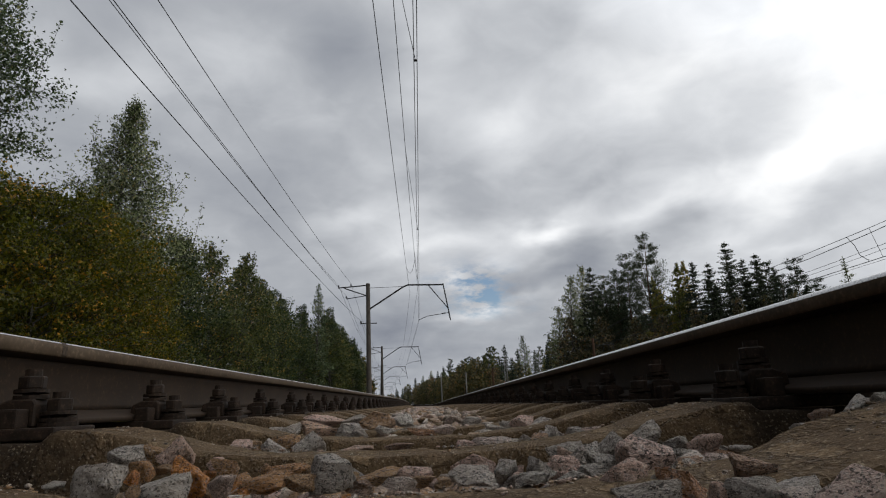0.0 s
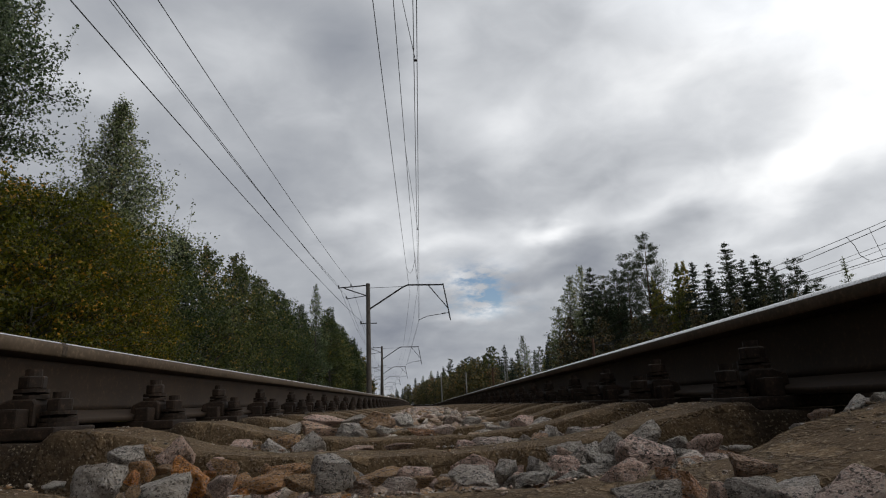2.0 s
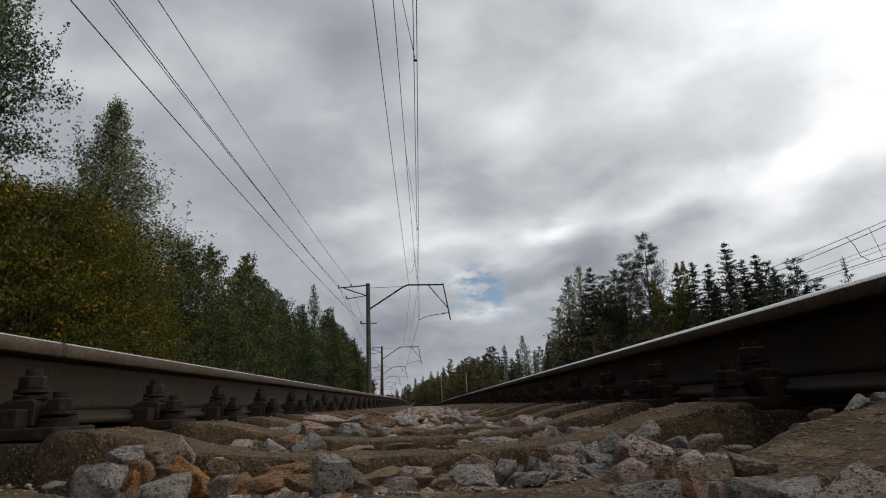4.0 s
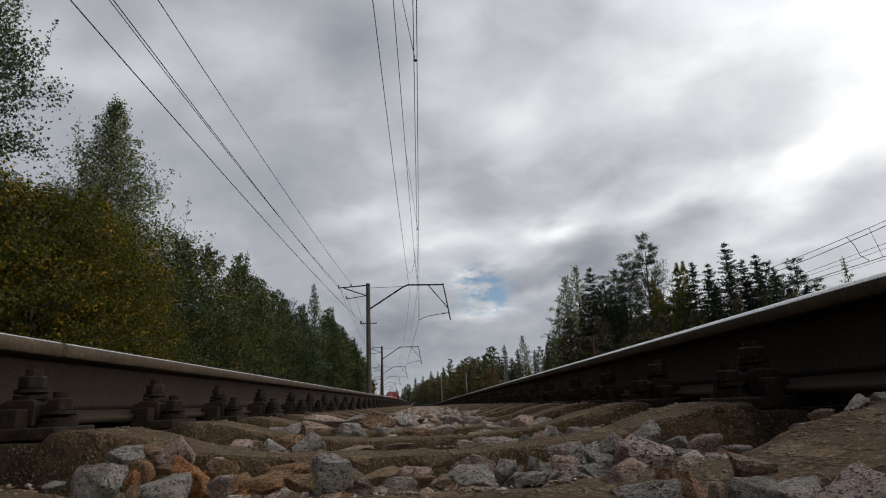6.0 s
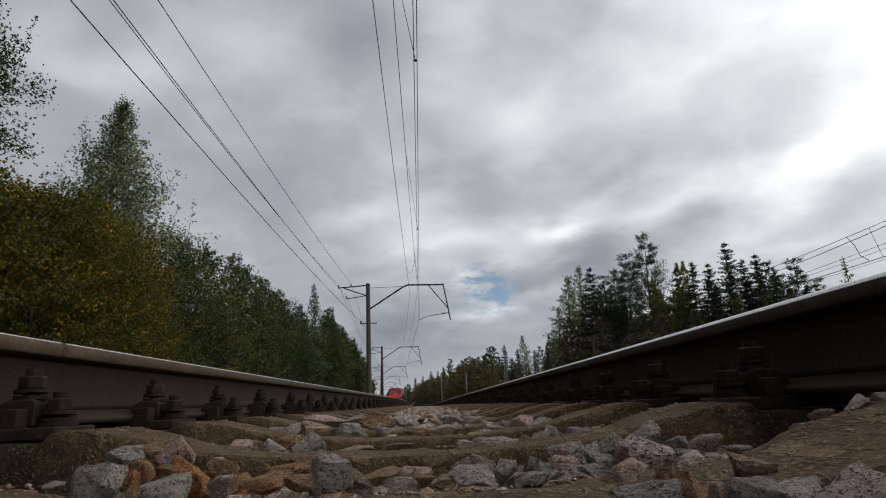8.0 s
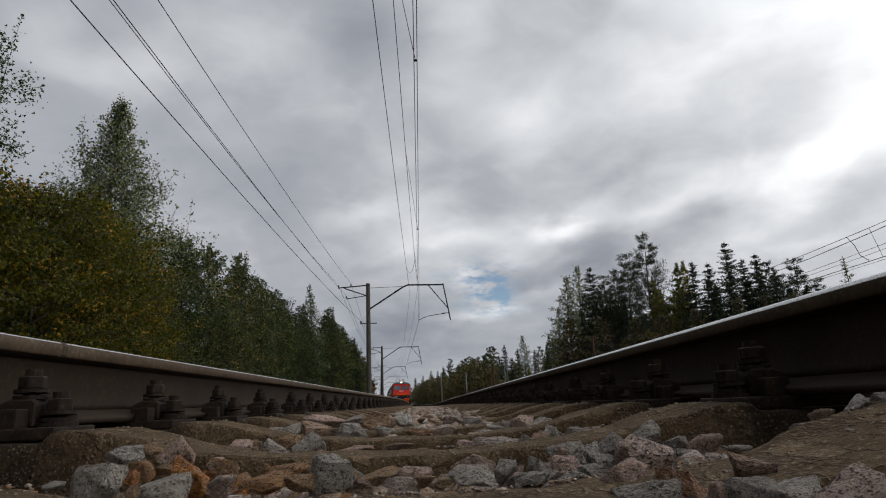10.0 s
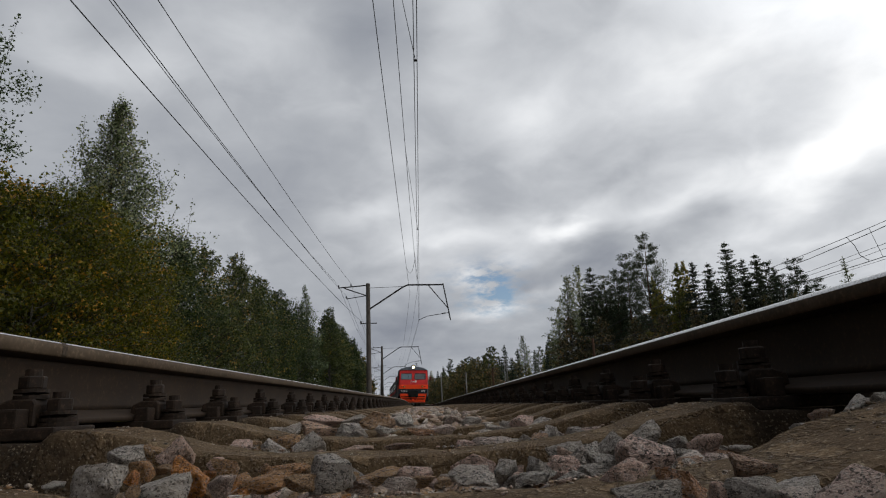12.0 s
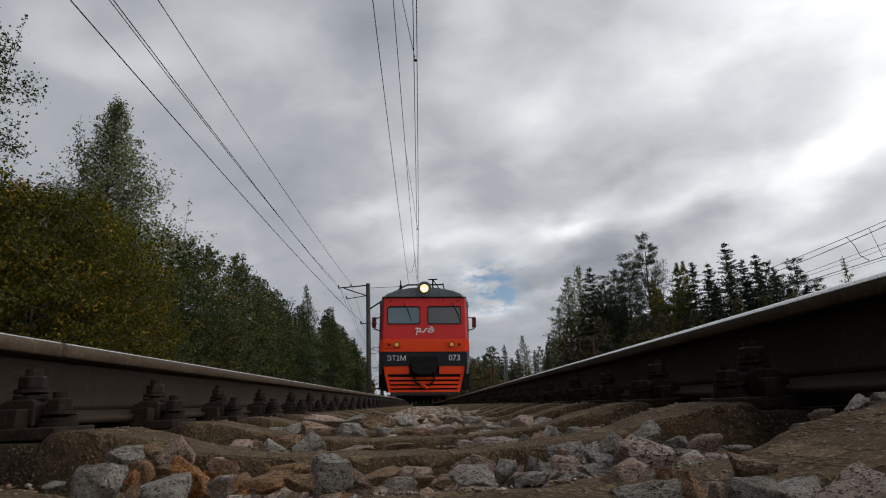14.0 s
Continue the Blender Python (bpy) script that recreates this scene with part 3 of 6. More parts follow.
WORN_SLEEPERS = [sleeper_mesh(s, True) for s in range(5)]
SLEEPERS = [sleeper_mesh(s) for s in range(4)]
STATIONS = [-1.51, -0.967, -0.424, 0.060, FIRST, 1.206, 1.739, 2.255, 2.786, 3.404, 3.914, 4.455, 4.999, 5.55]
while STATIONS[-1] < 60:
    STATIONS.append(STATIONS[-1] + SPACING)
LAID = {}
for i, y in enumerate(STATIONS):
    ob = tagged(new("sleeper", WORN_SLEEPERS[i % 5] if 0.5 < y < 4 else SLEEPERS[i % 4]), "weathered brown concrete sleeper in crushed stone", "sleeper", "sleepers of the track")
    ob.matrix_basis = line_pose(y, 0.015) if y != FIRST else line_pose(y - 0.022, 0.015, -0.006) @ pose(0, 0, 0, 0, -0.8, 0) @ Matrix.Diagonal((1, 1.26, 1, 1))
    LAID[y] = ob.matrix_basis.copy()


def far_sleepers():
    verts, faces = [], []
    y = STATIONS[-1] + SPACING
    while y < 260:
        k = len(verts)
        for s, z in ((-1.35, -0.2), (1.35, -0.2), (1.35, 0), (-1.35, 0)):
            for d in (-0.12, 0.12):
                verts.append(on_line(y + d, s, z))
        faces += [(k + 4, k + 5, k + 7, k + 6), (k, k + 4, k + 6, k + 2), (k + 1, k + 3, k + 7, k + 5), (k, k + 1, k + 5, k + 4), (k + 2, k + 6, k + 7, k + 3)]
        y += SPACING
    return tagged(new("distant_sleepers", mesh_of("distant_sleepers", verts, faces, M_CONCRETE)), "concrete sleepers far along the track", "sleeper", kind="stuff")


far_sleepers()

# ---- rail fastenings ----


def hexagon(bm, x, y, z0, z1, r, turn):
    m = Matrix.Translation((x, y, (z0 + z1) / 2)) @ pose(0, 0, 0, 0, 0, turn)
    got = bmesh.ops.create_cone(bm, cap_ends=True, segments=6, radius1=r, radius2=r, depth=z1 - z0, matrix=m)["verts"]
    edges = [e for e in {e for v in got for e in v.link_edges}]
    bmesh.ops.bevel(bm, geom=edges, offset=r * 0.10, segments=1, affect="EDGES")


def disc(bm, x, y, z0, z1, r, lean=0.0):
    m = Matrix.Translation((x, y, (z0 + z1) / 2)) @ pose(0, 0, 0, lean, lean * 0.6, 0)
    bmesh.ops.create_cone(bm, cap_ends=True, segments=16, radius1=r, radius2=r, depth=z1 - z0, matrix=m)


def build_fastening():
    """A ribbed plate, and on either side of the rail a clamp with its bolt and a bolt into the sleeper."""
    base = tagged(new("rail_fastening"), "dark oily iron plate with bolted rail clamps", "rail fastening", "fastenings of the rails")
    bm = bmesh.new()
    box(bm, -0.185, 0.185, -0.075, 0.075, -0.004, 0.018, 0.004)
    for s in (-1, 1):
        for k in (-1, 1):
            box(bm, s * 0.098 - 0.018, s * 0.098 + 0.018, k * 0.052 - 0.020, k * 0.052 + 0.020, 0.016, 0.052, 0.004)
    part("base_plate", bm, M_IRON, base)
    for s in (-1, 1):
        bm = bmesh.new()
        prism(bm, [(s * 0.046, 0.034), (s * 0.050, 0.060), (s * 0.076, 0.070), (s * 0.118, 0.070), (s * 0.124, 0.062), (s * 0.124, 0.019), (s * 0.104, 0.019), (s * 0.100, 0.046), (s * 0.072, 0.046), (s * 0.070, 0.030)], -0.031, 0.031)
        bmesh.ops.recalc_face_normals(bm, faces=bm.faces)
        bmesh.ops.bevel(bm, geom=list(bm.edges), offset=0.003, segments=1, affect="EDGES")
        part("clamp", bm, M_IRON, base)
        bm = bmesh.new()
        disc(bm, s * 0.097, 0, 0.0705, 0.0775, 0.030, 1)
        disc(bm, s * 0.097, 0, 0.0810, 0.0880, 0.030, -2)
        hexagon(bm, s * 0.097, 0, 0.089, 0.113, 0.0245, 11)
        rod(bm, (s * 0.097, 0, 0.05), (s * 0.097, 0, 0.126), 0.0145, sides=12)
        part("clamp_bolt", bm, M_IRON, base)
        bm = bmesh.new()
        disc(bm, s * 0.152, 0, 0.018, 0.026, 0.034)
        disc(bm, s * 0.152, 0, 0.028, 0.035, 0.031, 2)
        disc(bm, s * 0.152, 0, 0.0385, 0.0455, 0.030, -3)
        hexagon(bm, s * 0.152, 0, 0.046, 0.070, 0.024, 24)
        rod(bm, (s * 0.152, 0, 0.0), (s * 0.152, 0, 0.082), 0.0145, sides=12)
        part("sleeper_bolt", bm, M_IRON, base)
    return base


fastening = build_fastening()
fastening.matrix_basis = line_pose(STATIONS[0], -GAUGE)
rnd = random.Random(5)
for y in STATIONS:
    if y > 32:
        break
    for s in (-1, 1):
        if not (y == STATIONS[0] and s == -1):
            copy_thing(fastening, line_pose(y, s * GAUGE) @ pose(0, rnd.uniform(-.006, .006), 0, 0, 0, rnd.uniform(-3, 3)))

# ---- overhead line ----
POLE_SIDE = -3.63
POLES = [-5.5, 44.5, 94.0, 144.0, 194.0, 244.0, 294.0, 344.0]


def pole_foot(y):
    """The masts stand on their own level, beside the track's dip."""
    p = on_line(y, POLE_SIDE, 0)
    return Vector((p.x, p.y, max(0.0, line_z(y))))


def beam(bm, a, b, r):
    rod(bm, a, b, r, sides=6)


def build_pole():
    """A round concrete mast with a bent tubular arm to the track, a drop bracket and a cross-arm for feeder wires."""
    base = tagged(new("catenary_pole"), "tall grey concrete mast with steel arms for overhead wires", "catenary pole", "masts of the overhead line")
    bm = bmesh.new()
    rod(bm, (0, 0, -1.6), (0, 0, 8.85), 0.20, 0.145, 16)
    part("mast", bm, M_POLE, base)
    bm = bmesh.new()
    for a, b in (((0.1, 0, 6.95), (2.55, 0, 8.50)), ((2.55, 0, 8.50), (2.95, 0, 8.66)), ((2.95, 0, 8.66), (5.6, 0, 8.60))):
        beam(bm, a, b, 0.06)
    part("main_arm", bm, M_STEEL, base)
    bm = bmesh.new()
    beam(bm, (0.1, 0, 8.52), (2.6, 0, 8.55), 0.016)
    part("tie_rod", bm, M_STEEL, base)
    bm = bmesh.new()
    beam(bm, (5.55, 0, 8.70), (6.0, 0, 5.95), 0.045)
    beam(bm, (4.45, 0, 8.6), (5.85, 0, 6.85), 0.035)
    part("drop_bracket", bm, M_STEEL, base)
    bm = bmesh.new()
    beam(bm, (5.9, 0, 6.50), (5.0, 0, 6.38), 0.022)
    beam(bm, (5.0, 0, 6.38), (4.3, 0, 6.28), 0.022)
    beam(bm, (4.3, 0, 6.28), (3.65, 0, 6.02), 0.020)
    for k in range(3):
        disc(bm, 5.45 + k * 0.09, 0, 6.40 + k * 0.015, 6.48 + k * 0.015, 0.06)
    part("steady_arm", bm, M_STEEL, base)
    bm = bmesh.new()
    beam(bm, (-0.1, 0, 8.72), (-2.2, 0, 8.58), 0.045)
    beam(bm, (-0.12, 0, 7.95), (-1.75, 0, 8.55), 0.04)
    beam(bm, (-0.12, 0, 7.95), (-1.6, 0, 7.75), 0.03)
    part("cross_arm", bm, M_STEEL, base)
    bm = bmesh.new()
    beam(bm, (-0.6, 0, 5.9), (0.62, 0, 5.9), 0.035)
    part("short_arm", bm, M_STEEL, base)
    for x, z in ((-2.15, 8.62), (-1.25, 8.66), (-1.58, 7.78), (-0.54, 5.92)):
        bm = bmesh.new()
        rod(bm, (x, 0, z), (x, 0, z + 0.12), 0.02)
        disc(bm, x, 0, z + 0.05, z + 0.09, 0.06)
        disc(bm, x, 0, z + 0.12, z + 0.18, 0.045)
        part("insulator", bm, M_STEEL, base)
    return base


pole = build_pole()
for i, y in enumerate(POLES):
    m = Matrix.Translation(pole_foot(y)) @ pose(0, 0, 0, 0, 0, math.degrees(line_turn(y)))
    if i == 0:
        pole.matrix_basis = m
    else:
        copy_thing(pole, m)


def pole_point(y, s, z):
    a = line_turn(y)
    p = pole_foot(y)
    return Vector((p.x + s * math.cos(a), p.y + s * math.sin(a), p.z + z))


def wire(name, ends, sag, r, label, steps=10, group="overhead wires"):
    """One wire that hangs from support to support."""
    pts = []
    for a, b in zip(ends, ends[1:]):
        for k in range(steps):
            f = k / steps
            p = a.lerp(b, f)
            pts.append(p - Vector((0, 0, 4 * sag * f * (1 - f))))
    pts.append(ends[-1])
    v, f = tube(pts, r, 5)
    return tagged(new(name, mesh_of(name, v, f, M_WIRE, True)), label, "wire", group)


def along_poles(s, z, first=None, first_z=None):
    """A wire's supports, mast by mast; first: its side at the mast behind the camera."""
    return [pole_point(y, s if i or first is None else first, z if i or first_z is None else first_z) for i, y in enumerate(POLES)]


for d in (-0.028, 0.028):
    wire("contact_wire", along_poles(3.68 + d, 6.00, 3.92 + d), 0.03, 0.0075, "thin contact wire above the track")
wire("messenger_wire", along_poles(3.66, 8.4, 3.37), 0.9, 0.0085, "slack messenger wire hung over the contact wire")
wire("auxiliary_wire", along_poles(3.08, 8.07, 3.05), 0.45, 0.0095, "bare wire strung along the masts")
for s, z, g, f in ((-2.15, 8.8, 0.55, -2.47), (-1.25, 8.9, 0.5, -1.60), (-1.58, 7.96, 0.5, -1.77), (-0.54, 6.1, 0.4, -1.20)):
    wire("feeder_wire", along_poles(s, z, f), g, 0.0105, "dark feeder wire on the masts' cross-arms")


def catenary(y, which):
    """A place on the messenger, the auxiliary or the contact wire in the first span."""
    f = (y - POLES[0]) / (POLES[1] - POLES[0])
    a, b, sag = {"m": (pole_point(POLES[0], 3.37, 8.4), pole_point(POLES[1], 3.66, 8.4), 0.9), "c": (pole_point(POLES[0], 3.92, 6.0), pole_point(POLES[1], 3.68, 6.0), 0.03), "x": (pole_point(POLES[0], 3.05, 8.07), pole_point(POLES[1], 3.08, 8.07), 0.45)}[which]
    return a.lerp(b, f) - Vector((0, 0, 4 * sag * f * (1 - f)))


for y, z in ((9.7, 8.6), (20.5, 17.0), (31.0, 29.0)):
    wire("dropper_wire", [catenary(y, "c"), catenary(z, "m")], 0.0, 0.006, "thin dropper between messenger and contact wire", 2)
    bm = bmesh.new()
    p = catenary(y, "c")
    box(bm, p.x - 0.036, p.x + 0.036, p.y - 0.02, p.y + 0.02, p.z - 0.012, p.z + 0.014, 0.004)
    tagged(part("wire_clamp", bm, M_STEEL), "small steel clamp on the contact wires", "wire clamp", "clamps of the overhead wires")
loop_a, loop_b = catenary(34.5, "x"), catenary(32.5, "m")
wire("jumper_wire", [loop_a, loop_b], 0.55, 0.010, "sagging jumper between two overhead wires")

# the second electrified line, to the side
SECOND = 20.5
SIDE_SPAN = (-28, 14, 56, 98, 140, 182)


def side_wire(y, z, sag):
    """A place on a wire of the second line, between its supports."""
    f = ((y - SIDE_SPAN[0]) / 42.0) % 1.0
    return Vector((SECOND + line_x(y), y, z - 4 * sag * f * (1 - f)))


def side_strand(z, sag, r):
    ys = [SIDE_SPAN[0] + 4.2 * k for k in range(51)]
    v, f = tube([side_wire(y, z, sag) for y in ys], r, 5)
    tagged(new("side_line_wire", mesh_of("side_line_wire", v, f, M_WIRE, True)), "dark overhead wire of the second line", "wire", "wires of the second line")


for z, sag, r in ((7.45, 0.56, 0.014), (7.62, 1.05, 0.017), (6.5, 0.55, 0.011), (6.2, 0.45, 0.009), (5.53, 0.02, 0.017), (5.42, 0.03, 0.009)):
    side_strand(z, sag, r)
for y, ya, thick in ((27.9, 26.9, 0.017), (26.4, 25.95, 0.011)):
    a, b = side_wire(y, 7.45, 0.56), side_wire(ya, 5.53, 0.02)
    pts = [a, a.lerp(b, .35) + Vector((0, -.05, 0)), a.lerp(b, .7) + Vector((0, .10, -.02)), b + Vector((0, .02, .12)), b + Vector((0, -.10, .08)), b]
    v, f = tube(pts if thick > 0.012 else [a, b], thick, 5)
    tagged(new("jumper_wire", mesh_of("jumper_wire", v, f, M_WIRE, True)), "curled jumper hanging on the side line's wires", "wire", "wires of the second line")


def build_side_pole():
    base = tagged(new("side_pole"), "brown pole with a bracket and insulators by the second line", "catenary pole", "poles of the second line")
    bm = bmesh.new()
    rod(bm, (0, 0, -1.2), (0, 0, 6.4), 0.17, 0.13, 14)
    part("mast", bm, M_PINEBARK, base)
    bm = bmesh.new()
    rod(bm, (0, 0, 5.6), (2.3, 0, 5.6), 0.04)
    rod(bm, (0, 0, 6.3), (2.3, 0, 5.6), 0.03)
    part("bracket", bm, M_STEEL, base)
    for x in (1.1, 1.7, 2.25):
        bm = bmesh.new()
        rod(bm, (x, 0, 5.58), (x, 0, 5.1), 0.03)
        disc(bm, x, 0, 5.15, 5.22, 0.07)
        disc(bm, x, 0, 5.30, 5.37, 0.07)
        part("insulator", bm, M_STEEL, base)
    return base


side_pole = build_side_pole()
side_pole.matrix_basis = pose(18.1, 68.0, 0.0)
for x, y in ((26.0, 14.0), (12.0, 122.0), (8.0, 176.0)):
    copy_thing(side_pole, pose(x, y, 0.0))


def build_lattice_mast():
    """A square lattice mast of angle bars."""
    base = tagged(new("lattice_mast"), "slim grey steel lattice mast before the wood", "lattice mast")
    h, w = 10.0, 0.38
    for sx in (-1, 1):
        for sy in (-1, 1):
            bm = bmesh.new()
            rod(bm, (sx * w, sy * w, -1), (sx * w * .6, sy * w * .6, h), 0.06, 0.05, 4)
            part("leg", bm, M_PALEPOLE, base)
    bm = bmesh.new()
    for k in range(14):
        z, a, b = k * h / 14, w * (1 - .4 * k / 14), w * (1 - .4 * (k + 1) / 14)
        for sy in (-1, 1):
            rod(bm, (-a, sy * a, z), (b, sy * b, z + h / 14), 0.03, sides=4)
            rod(bm, (sy * a, -a, z), (sy * b, b, z + h / 14), 0.03, sides=4)
    part("bracing", bm, M_PALEPOLE, base)
    return base


mast = build_lattice_mast()
mast.matrix_basis = pose(16.2, 135.0, -0.5)
for x, y, h in ((2.2, 148.0, 0.77), (7.8, 142.0, 0.75)):
    bm = bmesh.new()
    rod(bm, (x, y, -1), (x, y, 9.0 * h), 0.17, 0.13, 10)
    tagged(part("line_post", bm, M_PALEPOLE), "plain grey concrete post beside the far curve", "post", "posts along the curve")


# ---- trees ----


def cards(points, size, rnd, slim=0.6, flat=0.0):
    """Small diamond leaves at the points, each turned its own way."""
    p = np.asarray(points, float)
    n = len(p)
    a = rnd.normal(size=(n, 3))
    a /= np.linalg.norm(a, axis=1)[:, None]
    b = rnd.normal(size=(n, 3))
    b[:, 2] *= 1 - flat
    b -= a * (a * b).sum(1)[:, None]
    b /= np.linalg.norm(b, axis=1)[:, None]
    s = size * rnd.uniform(0.65, 1.3, size=(n, 1))
    if size > 0.04:
        # seen from far off, three corners are enough
        v = np.stack([p - a * s - b * s * slim * 0.7, p + a * s - b * s * slim * 0.7, p + b * s * slim * 1.5], 1).reshape(-1, 3)
        return v, np.arange(3 * n).reshape(-1, 3)
    v = np.stack([p - a * s, p + b * s * slim, p + a * s, p - b * s * slim], 1).reshape(-1, 3)
    f = np.arange(4 * n).reshape(-1, 4)
    return v, f


def fast_mesh(name, v, f, material):
    me = bpy.data.meshes.new(name)
    me.vertices.add(len(v))
    me.vertices.foreach_set("co", np.asarray(v, np.float32).ravel())
    me.loops.add(f.size)
    me.loops.foreach_set("vertex_index", f.ravel().astype(np.int32))
    me.polygons.add(len(f))
    me.polygons.foreach_set("loop_start", (np.arange(len(f)) * f.shape[1]).astype(np.int32))
    me.materials.append(material)
    me.update(calc_edges=True)
    return me


def joined(tubes):
    verts, faces = [], []
    for v, f in tubes:
        k = len(verts)
        verts += v
        faces += [tuple(i + k for i in g) for g in f]
    return verts, faces


def broadleaf(name, label, material, height, spread, low, leaves, size, seed, rise=0.9, peak=0.35, bark=None, category="tree", shoots=46, blunt=0.85, top=1.0, twigs=5, tight=1.0, droop=0.25):
    """A broad-leaved tree: a bent trunk, rising limbs with twigs, and leaves in loose sprays about the twigs."""
    rnd = np.random.default_rng(seed)
    base = tagged(new(name), label, category)
    bend = rnd.normal(size=2) * 0.02 * height

    def stem(f):
        return Vector((bend[0] * f * f + 0.08 * math.sin(5 * f + seed), bend[1] * f * f + 0.08 * math.cos(4 * f + seed), height * f))

    r0 = height * 0.011
    tv, tf = tube([stem(i / 10) + Vector((0, 0, -0.5 if i == 0 else 0)) for i in range(11)], [r0 * (1 - 0.93 * i / 10) + 0.01 for i in range(11)], 8)
    part("trunk", mesh_of("trunk", tv, tf, bark or M_BARK, True), None, base)
    limbs, spray, share, slender = [], [], [], []
    for i in range(shoots):
        f = low + (0.985 - low) * ((i + rnd.uniform(0, 1)) / shoots)
        g = (f - low) / (1 - low)
        reach = spread * (min(1, (g + 0.22) / (peak + 0.22)) if g < peak else max(0.05, 1 - (g - peak) / (1 - peak)) ** blunt) * rnd.uniform(0.55, 1.25)
        turn = i * 2.4 + rnd.uniform(-.5, .5)
        out = Vector((math.cos(turn), math.sin(turn), 0))
        a = stem(f)
        pts = [a + out * reach * k + Vector((0, 0, reach * rise * k * (1.15 - 0.55 * k))) for k in (0, .25, .5, .75, 1.0)]
        pts = [pts[0]] + [p + Vector(rnd.normal(size=3)) * 0.05 * reach for p in pts[1:]]
        coarse = 2 if leaves < 6000 else 1
        limbs.append(tube(pts[::coarse], [max(.008, r0 * .35 * (1 - f) + .01) * (1 - .8 * k / 4) for k in range(0, 5, coarse)], 4 if leaves > 6000 else 3, False))
        for k in range(twigs):
            q = 0.22 + 0.78 * (k + rnd.uniform(0, 1)) / twigs
            s = min(3, int(q * 4))
            p = pts[s].lerp(pts[s + 1], q * 4 - s)
            way = (out * rnd.uniform(0.2, 1) + Vector((-out.y, out.x, 0)) * rnd.uniform(-1, 1) + Vector((0, 0, rnd.uniform(-droop, 0.75)))).normalized()
            tip = p + way * (0.16 * reach + 0.28 * min(1.0, 0.4 + reach / spread)) * rnd.uniform(0.7, 1.5)
            if leaves > 20000:
                limbs.append(tube([p, p.lerp(tip, .5) + Vector((0, 0, .04)), tip], [.010, .007, .004], 3, False))
            spray.append((p, tip))
            share.append(0.05 + (reach / spread) ** 1.3)
            slender.append(min(1.0, 0.4 + 0.8 * reach / spread))
    tops = []
    for k in range(shoots // 2):
        p, tip = spray[int(rnd.integers(len(spray) // 4, len(spray)))]
        up = Vector((rnd.normal() * .18, rnd.normal() * .18, 1)) * height * rnd.uniform(0.06, 0.15)
        if (p + up).z > height * top:
            up *= 0.3
        if leaves > 6000:
            limbs.append(tube([p, p + up * .5, p + up], [.012, .008, .004], 3, False))
        tops.append((p, p + up))
    total = sum(share)
    pts = []
    for p, tip in tops:
        n = max(3, int(leaves * 0.07 / len(tops)))
        t = rnd.uniform(0.1, 1.02, size=(n, 1))
        pts.append(np.array(p) * (1 - t) + np.array(tip) * t + rnd.normal(size=(n, 3)) * (0.05 + 0.005 * height) * tight * (1.2 - 0.7 * t))
    for (p, tip), part_of, thin_by in zip(spray, share, slender):
        each = max(3, int(leaves * 0.93 * part_of / total))
        t = rnd.uniform(0, 1.12, size=(each, 1))
        fat = (0.09 + 0.07 * (tip - p).length + 0.007 * height) * thin_by * tight
        pts.append(np.array(p) * (1 - t) + np.array(tip) * t + rnd.normal(size=(each, 3)) * fat * (0.7 + 0.5 * (1 - t)) + [0, 0, -0.03])
    lv, lf = joined(limbs)
    part("branchwork", mesh_of("branchwork", lv, lf, bark or M_BARK, True), None, base)
    v, f = cards(np.concatenate(pts), size, rnd)
    part("crown", fast_mesh("crown", v, f, material), None, base)
    return base


